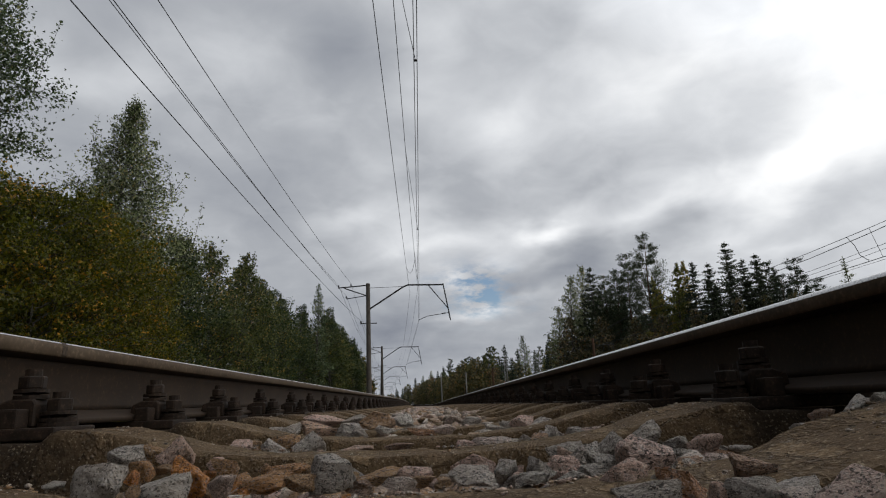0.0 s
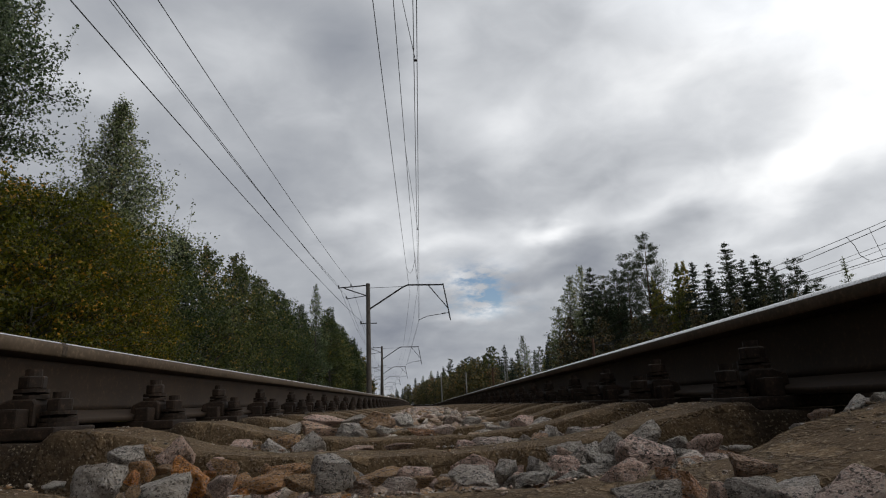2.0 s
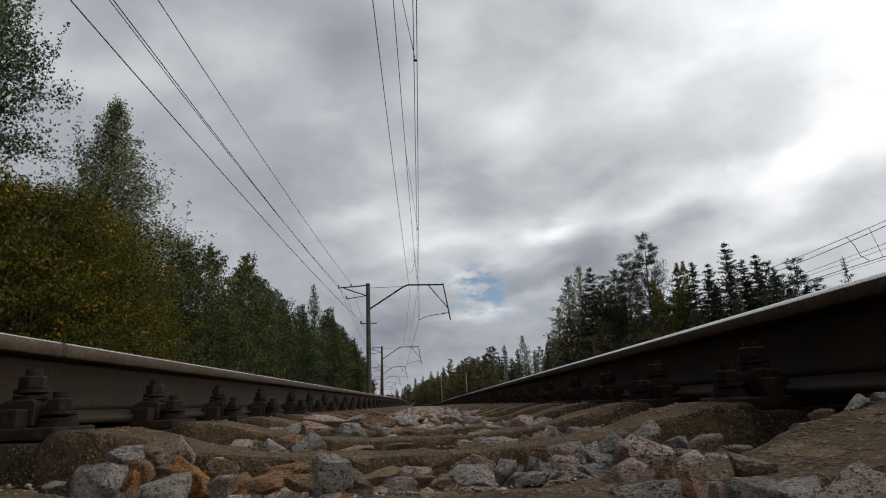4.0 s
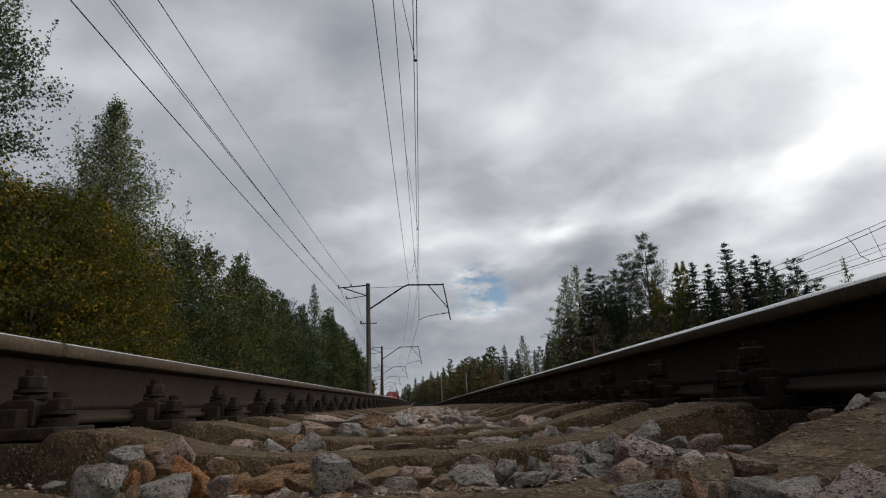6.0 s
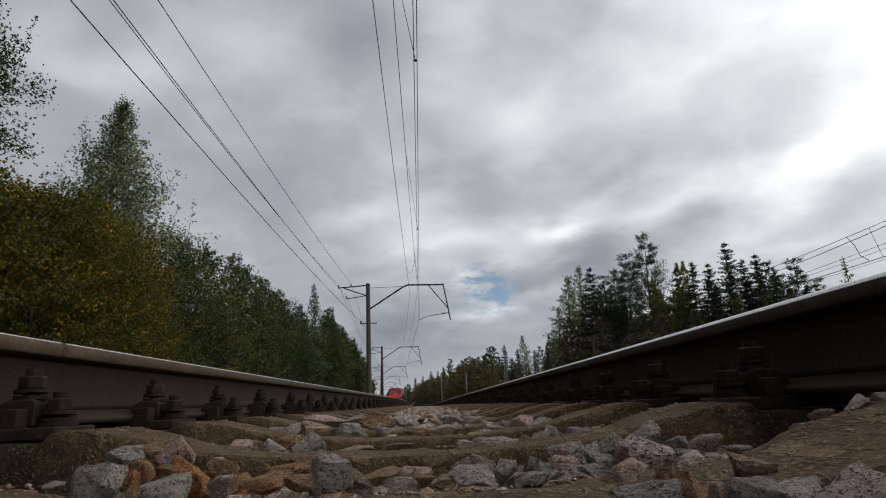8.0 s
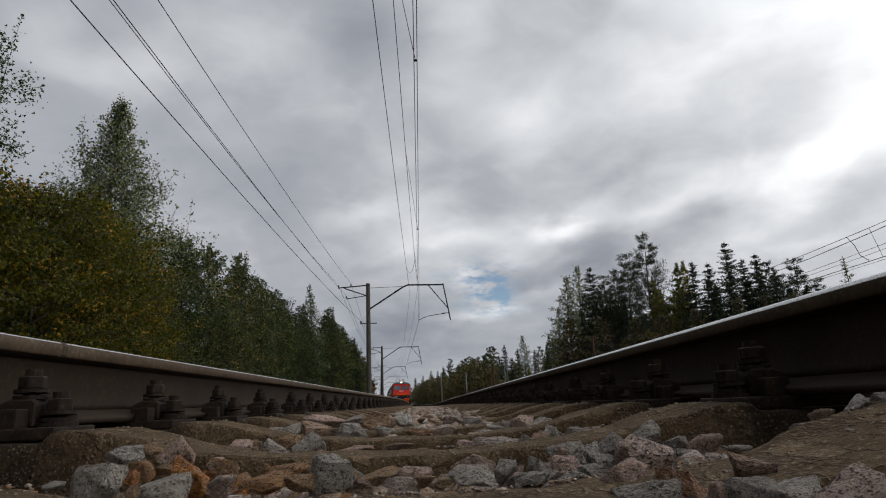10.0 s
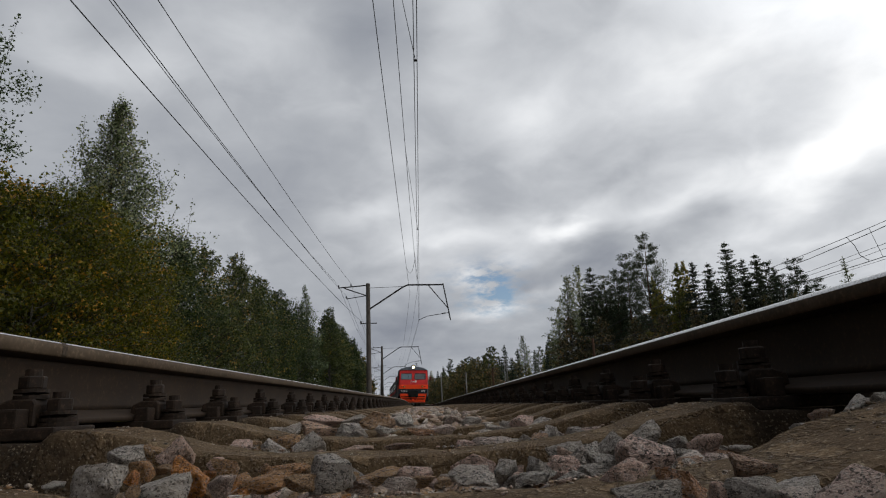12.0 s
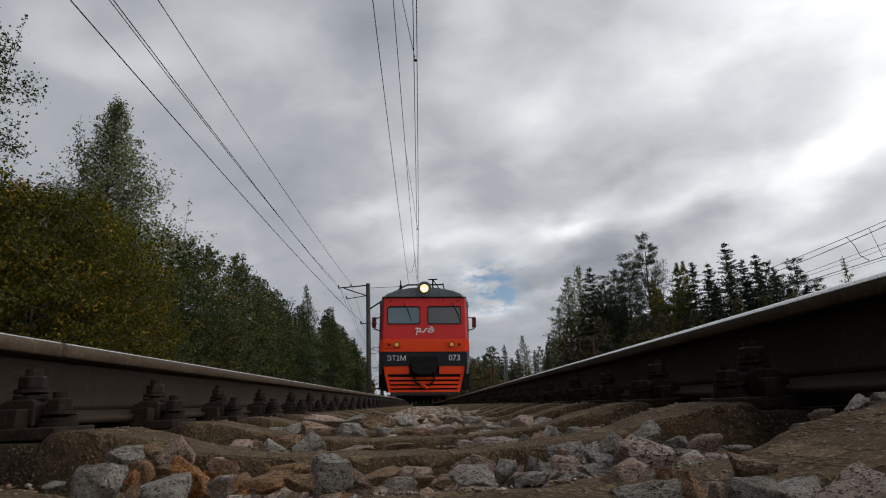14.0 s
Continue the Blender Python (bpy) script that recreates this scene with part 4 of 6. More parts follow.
def conifer(name, label, material, height, spread, low, tufts, size, seed, pine=False, bark=None):
    """A spruce with drooping tiers, or a pine with a bare trunk and a loose upper crown."""
    rnd = np.random.default_rng(seed)
    base = tagged(new(name), label, "tree")
    r0 = height * 0.010
    tv, tf = tube([(0.1 * math.sin(i + seed), 0.1 * math.cos(i * 1.3), height * i / 8 - (0.5 if i == 0 else 0)) for i in range(9)], [r0 * (1 - .95 * i / 8) + .012 for i in range(9)], 8)
    part("trunk", mesh_of("trunk", tv, tf, bark or M_BARK, True), None, base)
    limbs, spray = [], []
    tiers = int(height * (1.3 if pine else 2.7))
    for i in range(tiers):
        f = low + (0.99 - low) * (i + rnd.uniform(0, .8)) / tiers
        g = (f - low) / (1 - low)
        reach = spread * ((1 - g) ** 0.74 + 0.03) if not pine else spread * (0.35 + 1.1 * math.sin(math.pi * min(1, g * .85 + .12)) * (1 - .45 * g))
        for k in range(5 if pine else 7):
            turn = rnd.uniform(0, 2 * math.pi)
            ln = reach * rnd.uniform(0.55, 1.12) * (1 if not pine else rnd.uniform(.5, 1.1))
            out = Vector((math.cos(turn), math.sin(turn), 0))
            a = Vector((0.1 * math.sin(f * 8 + seed), 0.1 * math.cos(f * 8 * 1.3), height * f + (0 if pine else rnd.normal() * 0.10)))
            drop = (-0.30 + 0.5 * g) if not pine else rnd.uniform(0.05, 0.65)
            tip = a + out * ln + Vector((0, 0, drop * ln))
            mid = a.lerp(tip, .5) + Vector((0, 0, -.06 * ln if not pine else -.1 * ln))
            if tufts > 5000 or k % 3 == 0:
                limbs.append(tube([a, mid, tip], [.03 * (1 - f) + .012, .015, .006], 3, False))
            spray.append((a, mid, tip, ln))
    total = sum(s[3] for s in spray)
    pts = []
    for a, mid, tip, ln in spray:
        n = max(3, int(tufts * ln / total))
        t = rnd.uniform(0.12 if not pine else 0.5, 1.03, size=(n, 1))
        c = np.where(t < .5, np.array(a) + (np.array(mid) - np.array(a)) * t * 2, np.array(mid) + (np.array(tip) - np.array(mid)) * (t * 2 - 1))
        fat = (0.085 * ln + 0.07) if not pine else (0.085 * ln + 0.13)
        e = rnd.normal(size=(n, 3)) * fat * np.array([.8, .8, .5 if not pine else .62])
        if not pine:
            e[:, 2] = -np.abs(e[:, 2]) * 1.1
        pts.append(c + e)
    lv, lf = joined(limbs)
    part("branchwork", mesh_of("branchwork", lv, lf, bark or M_BARK, True), None, base)
    v, f = cards(np.concatenate(pts), size, rnd, 0.28 if not pine else 0.35)
    part("crown", fast_mesh("crown", v, f, material), None, base)
    return base


def ground_z(x, y):
    s = abs(x - line_x(y))
    return -0.30 - 0.65 * smooth_step(2.6, 4.8, s) - 0.35 * smooth_step(5, 7, s) + 0.5 * smooth_step(7.5, 12, s) + line_z(min(y, 300))


def plant(model, places, used, group):
    """Sets the model on the first place, and copies of it on the others: x, y, turn, size."""
    made = []
    for x, y, turn, size in places:
        m = pose(x, y, ground_z(x, y) - 0.05, 0, 0, turn)
        if not used:
            ob = model
            ob.matrix_basis = m
            used.append(1)
        else:
            ob = copy_thing(model, m)
        ob.scale = (size, size, size)
        tagged(ob, group=group)
        made.append(ob)
    return made


LEFT, RIGHT = "trees on the near side of the masts", "trees beyond the second line"
tall_birch = broadleaf("birch_tree", "tall slender birch with thin grey-green foliage", M_ASPEN, 14.0, 3.2, 0.08, 42000, 0.054, 3, 0.85, 0.40, shoots=200, top=1.01, blunt=1.0, twigs=8, tight=1.05, droop=0.5)
edge_birch = broadleaf("birch_tree", "tall birch with open grey-green foliage at the clearing", M_ASPEN, 17.5, 3.1, 0.10, 80000, 0.058, 8, 0.9, 0.36, shoots=170, blunt=0.5, twigs=8, tight=0.9, droop=0.5)
bush = broadleaf("yellowing_shrub", "dense rounded shrub with yellowing autumn leaves", M_BUSH, 7.2, 2.75, 0.04, 34000, 0.046, 12, 0.75, 0.45, category="shrub", shoots=100, blunt=0.6, twigs=8, tight=0.75, droop=0.3)
alder = broadleaf("alder_tree", "bushy young alder with dark green leaves", M_BIRCH, 10.3, 2.25, 0.05, 14500, 0.068, 21, 1.15, 0.35, shoots=90, blunt=0.62, twigs=7, tight=0.82)
young = broadleaf("young_birch", "young birch with green and yellowing leaves", M_BIRCH, 11.2, 2.0, 0.06, 14500, 0.066, 33, 1.25, 0.35, shoots=90, blunt=0.66, twigs=7, tight=0.8)
slim = broadleaf("slim_birch", "slim pointed birch with light green leaves", M_ASPEN, 13.8, 1.5, 0.10, 9000, 0.076, 41, 1.5, 0.2, shoots=80, twigs=6, tight=0.85)
thin = broadleaf("slim_birch", "thin pale young birch standing alone", M_ASPEN, 17.2, 1.1, 0.3, 3400, 0.08, 49, 1.0, 0.3, shoots=40, tight=0.6)
copse = broadleaf("young_birch", "young birch in the dense row behind the masts", M_BIRCH, 11.0, 2.4, 0.05, 5200, 0.125, 44, 1.0, 0.35, blunt=0.55, tight=0.6)
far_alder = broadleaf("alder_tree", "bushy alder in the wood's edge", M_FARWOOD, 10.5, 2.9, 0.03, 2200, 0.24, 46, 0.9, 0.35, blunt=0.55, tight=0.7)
far_spruce = conifer("spruce", "distant dark spruce with a pointed top", M_SPRUCE, 19.0, 3.6, 0.05, 3600, 0.30, 73)
golden = broadleaf("golden_birch", "birch in yellow autumn leaf among conifers", M_GOLD, 15.0, 2.0, 0.15, 9000, 0.11, 55, 1.2, 0.3, blunt=1.0, shoots=60, tight=0.6)
big_birch = broadleaf("big_birch", "tall spreading birch with thin dark foliage", M_ASPEN, 24.0, 3.6, 0.10, 12000, 0.10, 61, 1.3, 0.35, shoots=90, twigs=8, tight=0.5, droop=0.6)
wood = broadleaf("alder_tree", "bushy alder with fine dark leaves at the wood's edge", M_WOOD, 10.5, 2.7, 0.03, 5600, 0.125, 47, 1.0, 0.3, shoots=60, tight=0.7)
spruce = conifer("spruce", "tall dark spruce with drooping tiers", M_SPRUCE, 20.0, 4.6, 0.05, 21000, 0.145, 71)
spruce_b = conifer("spruce", "narrow dark spruce with a pointed top", M_SPRUCE, 18.0, 3.6, 0.05, 17000, 0.145, 72)
pine = conifer("pine_tree", "tall pine with a loose flat-tiered crown", M_PINE, 25.0, 3.0, 0.28, 22000, 0.112, 81, True, M_PINEBARK)

u = {k: [] for k in "abcdefghijkmnopq"}
t_tall = plant(tall_birch, [(-14.15, 26.0, 0, 1.055)], u["a"], LEFT)
t_edge = plant(edge_birch, [(-16.25, 18.0, 40, 1.02)], u["b"], LEFT)
plant(bush, [(-10.6, 16.2, 0, 1.01), (-11.2, 12.6, 100, 0.96), (-11.4, 19.5, 200, 1.10), (-12.5, 15.0, 300, 1.01), (-11.8, 23.0, 60, 0.98), (-12.6, 27.0, 130, 0.75)], u["c"], LEFT)
t_alder = plant(alder, [(-12.8, 30.0, 0, 0.95), (-13.0, 36.0, 70, 1.05), (-13.6, 45.0, 150, 1.12), (-14.0, 55.0, 200, 1.12), (-15.2, 64.0, 20, 1.1), (-16.0, 22.5, 80, 0.95)], u["d"], LEFT)
t_young = plant(young, [(-13.6, 33.5, 0, 0.93), (-13.0, 41.0, 90, 1.03), (-13.8, 50.0, 180, 1.05), (-14.6, 60.0, 270, 1.05), (-14.6, 68.0, 45, 1.1), (-15.2, 29.0, 10, 0.92)], u["e"], LEFT)
near_row = [(line_x(73 + k * 4.4) - 9.4 - (k * 37 % 5) * 0.6 - max(0, 4 - k) * 1.0 + (1.2 if k > 3 else 0), 73 + k * 4.4, k * 77.0, 0.94 + 0.05 * (k * 29 % 5) + (0.1 if k > 3 else 0)) for k in range(10)]
plant(alder, near_row[0::2], u["d"], LEFT)
plant(young, near_row[1::2], u["e"], LEFT)
t_slim = plant(slim, [(-13.5, 72.0, 0, 1.11)], u["f"], LEFT)
plant(thin, [(53.6, 75.0, 50, 1.0)], u["p"], RIGHT)
rnd = random.Random(17)
row_a, row_b = [], []
for k in range(15):
    y = 10 + k * 4.6
    row_a.append((-18.0 - rnd.uniform(0, 2.5) + line_x(y), y, rnd.uniform(0, 360), rnd.uniform(0.85, 1.02) * (0.8 if y < 25 else 0.92 if y < 34 else 1.0)))
for k in range(42):
    y = 112 + k * 4.6
    x = line_x(y) - 8.6 - rnd.uniform(0, 4.0)
    (row_a if k % 2 else row_b).append((x, y, rnd.uniform(0, 360), rnd.uniform(1.0, 1.3)))
# the left row goes on out of view, packed close to hold back light
for k in range(26):
    y = 4 - k * 2.6
    row_b.append((-11.0 - rnd.uniform(0, 4), y, rnd.uniform(0, 360), rnd.uniform(0.9, 1.2)))
# unseen trees added behind the camera to block low sky light on near fronts
for k in range(22):
    a = radians(-100 + k * 200 / 21)
    if abs(a) < 0.5:
        continue
    r = rnd.uniform(26, 32) * (1.0 if a < 0 else 1.8)
    row_b.append((r * math.sin(a), -r * math.cos(a) - 4 if abs(a) < 1.3 else -6 - rnd.uniform(0, 4), rnd.uniform(0, 360), rnd.uniform(1.0, 1.35)))
plant(copse, row_a, u["m"], LEFT)
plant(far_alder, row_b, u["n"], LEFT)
# across, along, turn, size
t_big_birch = plant(big_birch, [(27.6, 120, 150, 1.05), (31.1, 123, 190, 1.16), (27.0, 128, 60, 0.83), (-6.2, 410, 170, 0.79), (-0.8, 390, 50, 0.87), (35.0, 230, 270, 1.02)], u["h"], RIGHT)
# three more out of view, added to shade the right rail from the left
plant(big_birch, [(-17.0, 4, 10, 0.8), (-18.5, -4, 100, 0.85), (-17.0, -12, 220, 0.8)], u["h"], LEFT)
plant(spruce, [(32.5, 119, 250, 1.32), (48.2, 102, 30, 1.14), (50.8, 100, 140, 1.3), (54.0, 97, 340, 1.15), (43.9, 118, 50, 1.12), (48.3, 114, 210, 1.04), (39.5, 124, 150, 1.12), (36.2, 128, 110, 1.14)], u["i"], RIGHT)
plant(pine, [(35.4, 120, 300, 0.99), (38.8, 116, 90, 1.12), (41.4, 112, 50, 1.23), (37.2, 118, 40, 1.01), (56.0, 98, 230, 0.87), (57.8, 93, 110, 0.84), (54.7, 92, 60, 0.73), (56.6, 86, 160, 0.66), (10.4, 340, 0, 0.97), (24.1, 280, 120, 0.85), (36.9, 208, 50, 0.72), (-28.1, 490, 260, 0.54)], u["k"], RIGHT)
plant(golden, [(43.5, 106, 10, 1.54), (42.5, 109, 250, 1.45), (46.8, 110, 350, 1.61), (14.3, 325, 180, 1.3), (17.6, 310, 190, 1.29), (20.3, 300, 320, 1.2), (32.2, 205, 160, 0.84), (34.3, 190, 20, 0.83)], u["g"], RIGHT)
plant(spruce_b, [(46.4, 104, 180, 1.31), (52.9, 99, 330, 1.26), (56.1, 96, 170, 1.14), (57.2, 90, 130, 0.91), (54.0, 112, 240, 1.16), (57.9, 108, 320, 1.16), (33.2, 130, 150, 1.25)], u["j"], RIGHT)
plant(wood, [(27.0, 116, 10, 1.52), (31.4, 112, 160, 1.46), (35.7, 106, 170, 1.36), (39.2, 102, 120, 1.34), (43.3, 98, 100, 1.36), (48.1, 94, 190, 1.45), (50.4, 90, 180, 1.42), (52.4, 86, 230, 1.38)], u["q"], RIGHT)
plant(wood, [(34.5 + k * 2.9, 121 + (k * 5 % 7), k * 61.0, 1.5 + 0.1 * (k * 3 % 4)) for k in range(9)], u["q"], RIGHT)
plant(far_alder, [(-17.2, 440, 20, 1.38), (-9.1, 400, 290, 1.3), (7.6, 330, 170, 1.3), (21.1, 270, 330, 1.19), (26.4, 250, 340, 1.19), (29.6, 230, 300, 1.07), (35.1, 170, 210, 1.57)], u["n"], RIGHT)
plant(far_spruce, [(3.6, 370, 350, 1.04), (6.6, 360, 190, 1.13), (30.5, 255, 270, 1.22), (33.0, 235, 280, 1.04), (36.1, 215, 100, 0.92), (37.6, 190, 190, 0.97), (34.8, 180, 90, 1.01), (-22.7, 470, 120, 0.69), (-11.6, 430, 300, 0.98), (26.9, 270, 260, 0.98), (32.1, 245, 180, 0.9), (37.6, 200, 140, 0.94), (-18.4, 470, 40, 0.78)], u["o"], RIGHT)
plant(far_spruce, [(33.0 + k * 2.5 + (k * 7 % 3) * 0.8, 132 - k * 1.7 + (k * 5 % 4), k * 53.0, 1.02 + 0.07 * (k * 3 % 4)) for k in range(13)], u["o"], RIGHT)
plant(young, [(line_x(y) - 9.9 - (k % 3) * 0.6, y, k * 61.0, 1.08 + 0.05 * (k * 3 % 4)) for k, y in enumerate((76.0, 79.0, 82.0, 85.0, 88.0, 91.0, 94.5, 98.0, 102.0, 106.0, 110.0))], u["e"], LEFT)
rnd = random.Random(23)
fill = [(36.0 + rnd.uniform(0, 8), -70 + k * 9.0, rnd.uniform(0, 360), rnd.uniform(1.1, 1.4)) for k in range(12)]
for k in range(12):
    y = rnd.uniform(96, 150)
    fill.append((line_x(y) + rnd.uniform(36, 72), y, rnd.uniform(0, 360), rnd.uniform(1.0, 1.35)))
for k in range(48):
    y = 150 + k * 6.4
    fill.append((line_x(y) + 22 + rnd.uniform(0, 16), y, rnd.uniform(0, 360), rnd.uniform(1.0, 1.45)))
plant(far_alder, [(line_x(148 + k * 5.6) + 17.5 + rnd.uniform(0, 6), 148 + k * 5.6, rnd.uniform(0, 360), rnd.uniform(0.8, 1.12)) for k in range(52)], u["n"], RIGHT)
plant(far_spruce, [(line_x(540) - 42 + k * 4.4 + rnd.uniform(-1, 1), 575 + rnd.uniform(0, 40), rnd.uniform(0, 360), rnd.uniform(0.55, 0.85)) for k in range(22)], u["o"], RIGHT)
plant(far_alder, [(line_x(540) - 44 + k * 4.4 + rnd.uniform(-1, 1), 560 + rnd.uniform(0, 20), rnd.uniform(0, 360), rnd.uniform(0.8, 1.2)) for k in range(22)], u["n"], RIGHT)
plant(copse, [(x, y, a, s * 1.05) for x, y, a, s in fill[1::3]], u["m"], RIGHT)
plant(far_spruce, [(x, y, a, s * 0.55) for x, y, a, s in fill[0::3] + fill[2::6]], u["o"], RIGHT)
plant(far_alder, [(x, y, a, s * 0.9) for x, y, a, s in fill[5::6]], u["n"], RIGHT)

# ---- loose stones of the ballast ----


def stone_mesh(seed, detail):
    """A broken stone: a hull of random corners with blunted edges, its faces chipped where it is seen close by."""
    rnd = random.Random(seed)
    bm = bmesh.new()
    for k in range(rnd.randint(11, 16)):
        d = Vector((rnd.gauss(0, 1), rnd.gauss(0, 1), rnd.gauss(0, 1))).normalized()
        bm.verts.new(d * rnd.uniform(0.46, 0.56) / max(abs(c) for c in d) ** 0.6)
    got = bmesh.ops.convex_hull(bm, input=bm.verts)
    bmesh.ops.delete(bm, geom=list({v for v in got["geom_unused"] + got["geom_interior"] if isinstance(v, bmesh.types.BMVert)}), context="VERTS")
    bmesh.ops.dissolve_limit(bm, angle_limit=radians(12), verts=bm.verts, edges=bm.edges)
    if detail > 0:
        bmesh.ops.bevel(bm, geom=list(bm.edges), offset=0.020, segments=1, affect="EDGES")
    bmesh.ops.triangulate(bm, faces=bm.faces)
    if detail > 1:
        for k in range(3):
            bmesh.ops.subdivide_edges(bm, edges=[e for e in bm.edges if e.calc_length() > 0.075], cuts=1)
            bmesh.ops.triangulate(bm, faces=bm.faces)
        bm.normal_update()
        for v in bm.verts:
            p = v.co
            v.co = p + v.normal * (noise.noise(p * 3.2 + Vector((seed * 7.1, 0, 0))) * 0.035 + noise.noise(p * 8.0 + Vector((0, seed * 3.3, 0))) * 0.026 + noise.noise(p * 19.0 + Vector((0, 0, seed))) * 0.018)
    lo = [min(v.co[i] for v in bm.verts) for i in range(3)]
    hi = [max(v.co[i] for v in bm.verts) for i in range(3)]
    for v in bm.verts:
        v.co = Vector([(v.co[i] - (lo[i] + hi[i]) / 2) / (hi[i] - lo[i]) for i in range(3)])
    return bm


def stone_data(seed, detail, material):
    bm = stone_mesh(seed, detail)
    me = bpy.data.meshes.new("stone")
    bm.to_mesh(me)
    bm.free()
    me.materials.append(material)
    if detail > 1:
        me.polygons.foreach_set("use_smooth", [True] * len(me.polygons))
        me.set_sharp_from_angle(angle=radians(24))
    return me


FINE = [stone_data(100 + k, 2, M_STONE) for k in range(16)]
PLAIN = [stone_data(200 + k, 1, M_STONE) for k in range(12)]
SMALL = [stone_mesh(300 + k, 0) for k in range(10)]

# across, along, height of the middle, width, height, tone
STONES_BROWN = (
    (-0.351, 0.8, -0.053, 0.079, 0.056, 0.0), (-0.263, 0.78, -0.058, 0.063, 0.039, 0.09), (-0.415, 1.0, -0.028, 0.054, 0.029, 0.07),
    (-0.338, 1.0, -0.025, 0.056, 0.046, 0.45), (-0.259, 0.87, -0.048, 0.047, 0.05, 0.8), (-0.391, 1.05, -0.029, 0.048, 0.029, 0.6),
    (-0.357, 0.93, -0.045, 0.038, 0.027, 0.66), (-0.336, 0.86, -0.048, 0.018, 0.019, 0.78), (-0.332, 0.95, -0.046, 0.035, 0.013, 0.6),
    (-0.198, 0.8, -0.057, 0.037, 0.026, 0.33), (-0.26, 1.0, -0.052, 0.042, 0.024, 0.62), (-0.29, 1.05, -0.047, 0.033, 0.018, 0.42),
    (-0.287, 0.76, -0.055, 0.017, 0.016, 0.6), (-0.413, 0.82, -0.05, 0.029, 0.011, 0.02), (-0.272, 0.9, -0.048, 0.017, 0.017, 0.5),
)
STONES_MIDDLE = (
    (-0.077, 0.87, -0.052, 0.065, 0.044, 0.0), (-0.168, 1.0, -0.063, 0.072, 0.023, 0.66), (-0.153, 0.84, -0.059, 0.058, 0.026, 0.66),
    (-0.111, 0.84, -0.061, 0.045, 0.02, 0.6), (-0.207, 1.03, -0.058, 0.024, 0.016, 0.62), (-0.142, 1.05, -0.062, 0.019, 0.018, 0.6),
    (0.036, 0.93, -0.068, 0.051, 0.031, 0.42), (0.019, 0.82, -0.065, 0.044, 0.015, 0.27), (-0.015, 0.97, -0.071, 0.076, 0.024, 0.6),
    (-0.032, 0.86, -0.069, 0.03, 0.011, 0.95), (0.045, 0.88, -0.071, 0.04, 0.015, 0.58), (-0.013, 1.02, -0.078, 0.029, 0.014, 0.66),
    (0.074, 0.84, -0.07, 0.023, 0.01, 0.6), (-0.073, 1.0, -0.077, 0.047, 0.023, 0.6),
)
STONES_BEYOND = (
    (-0.349, 1.36, -0.045, 0.056, 0.036, 0.42), (-0.278, 1.38, -0.049, 0.061, 0.038, 0.08), (-0.358, 1.5, -0.049, 0.05, 0.03, 0.6),
    (-0.279, 1.47, -0.047, 0.08, 0.041, 0.62), (-0.372, 1.9, -0.031, 0.078, 0.042, 0.12), (-0.437, 2.0, -0.033, 0.053, 0.028, 0.18),
    (-0.214, 1.42, -0.043, 0.074, 0.05, 0.16), (-0.282, 1.95, -0.034, 0.119, 0.062, 0.52), (-0.364, 2.5, -0.015, 0.165, 0.045, 0.42),
    (-0.19, 1.92, -0.041, 0.08, 0.053, 0.08), (-0.239, 2.45, -0.019, 0.103, 0.044, 0.0), (-0.158, 1.88, -0.045, 0.055, 0.033, 0.16),
    (-0.012, 1.37, -0.058, 0.067, 0.021, 0.95), (0.024, 1.9, -0.052, 0.088, 0.025, 0.9), (-0.158, 2.4, -0.018, 0.118, 0.058, 0.58),
)
STONES_FAR_GAPS = (
    (-0.051, 2.5, -0.026, 0.074, 0.045, 0.2), (-0.101, 1.4, -0.059, 0.067, 0.016, 0.45), (-0.083, 1.95, -0.04, 0.066, 0.023, 0.2),
    (0.13, 1.37, -0.059, 0.047, 0.023, 0.42), (0.189, 1.4, -0.059, 0.091, 0.027, 0.27), (0.242, 1.4, -0.062, 0.035, 0.016, 0.16),
    (0.34, 1.92, -0.041, 0.081, 0.055, 0.42), (0.396, 2.0, -0.041, 0.09, 0.032, 0.1), (0.26, 1.92, -0.051, 0.082, 0.027, 0.2),
    (0.293, 2.0, -0.045, 0.041, 0.032, 0.0), (0.216, 2.5, -0.038, 0.076, 0.025, 0.2), (0.091, 1.95, -0.045, 0.087, 0.028, 0.32),
    (0.146, 2.5, -0.033, 0.081, 0.034, 0.3), (0.026, 3.0, -0.037, 0.059, 0.035, 0.45), (-0.119, 2.46, -0.035, 0.07, 0.033, 0.55),
)
STONES_HEAP = (
    (0.12, 0.93, -0.059, 0.065, 0.034, 0.4), (0.109, 0.8, -0.057, 0.055, 0.023, 0.22), (0.158, 0.86, -0.06, 0.033, 0.029, 0.0),
    (0.208, 0.86, -0.06, 0.04, 0.028, 0.0), (0.188, 0.82, -0.065, 0.045, 0.012, 0.1), (0.245, 0.9, -0.064, 0.045, 0.032, 0.42),
    (0.272, 1.02, -0.051, 0.061, 0.029, 0.02), (0.284, 0.92, -0.062, 0.052, 0.052, 0.0), (0.34, 1.0, -0.042, 0.044, 0.038, 0.06),
    (0.301, 0.88, -0.061, 0.057, 0.044, 0.0), (0.342, 0.84, -0.048, 0.073, 0.051, 0.36), (0.253, 0.645, -0.049, 0.05, 0.034, 0.43),
    (0.43, 1.08, -0.035, 0.057, 0.046, 0.1), (0.472, 1.06, -0.051, 0.042, 0.024, 0.05), (0.493, 1.0, -0.055, 0.053, 0.043, 0.4),
)
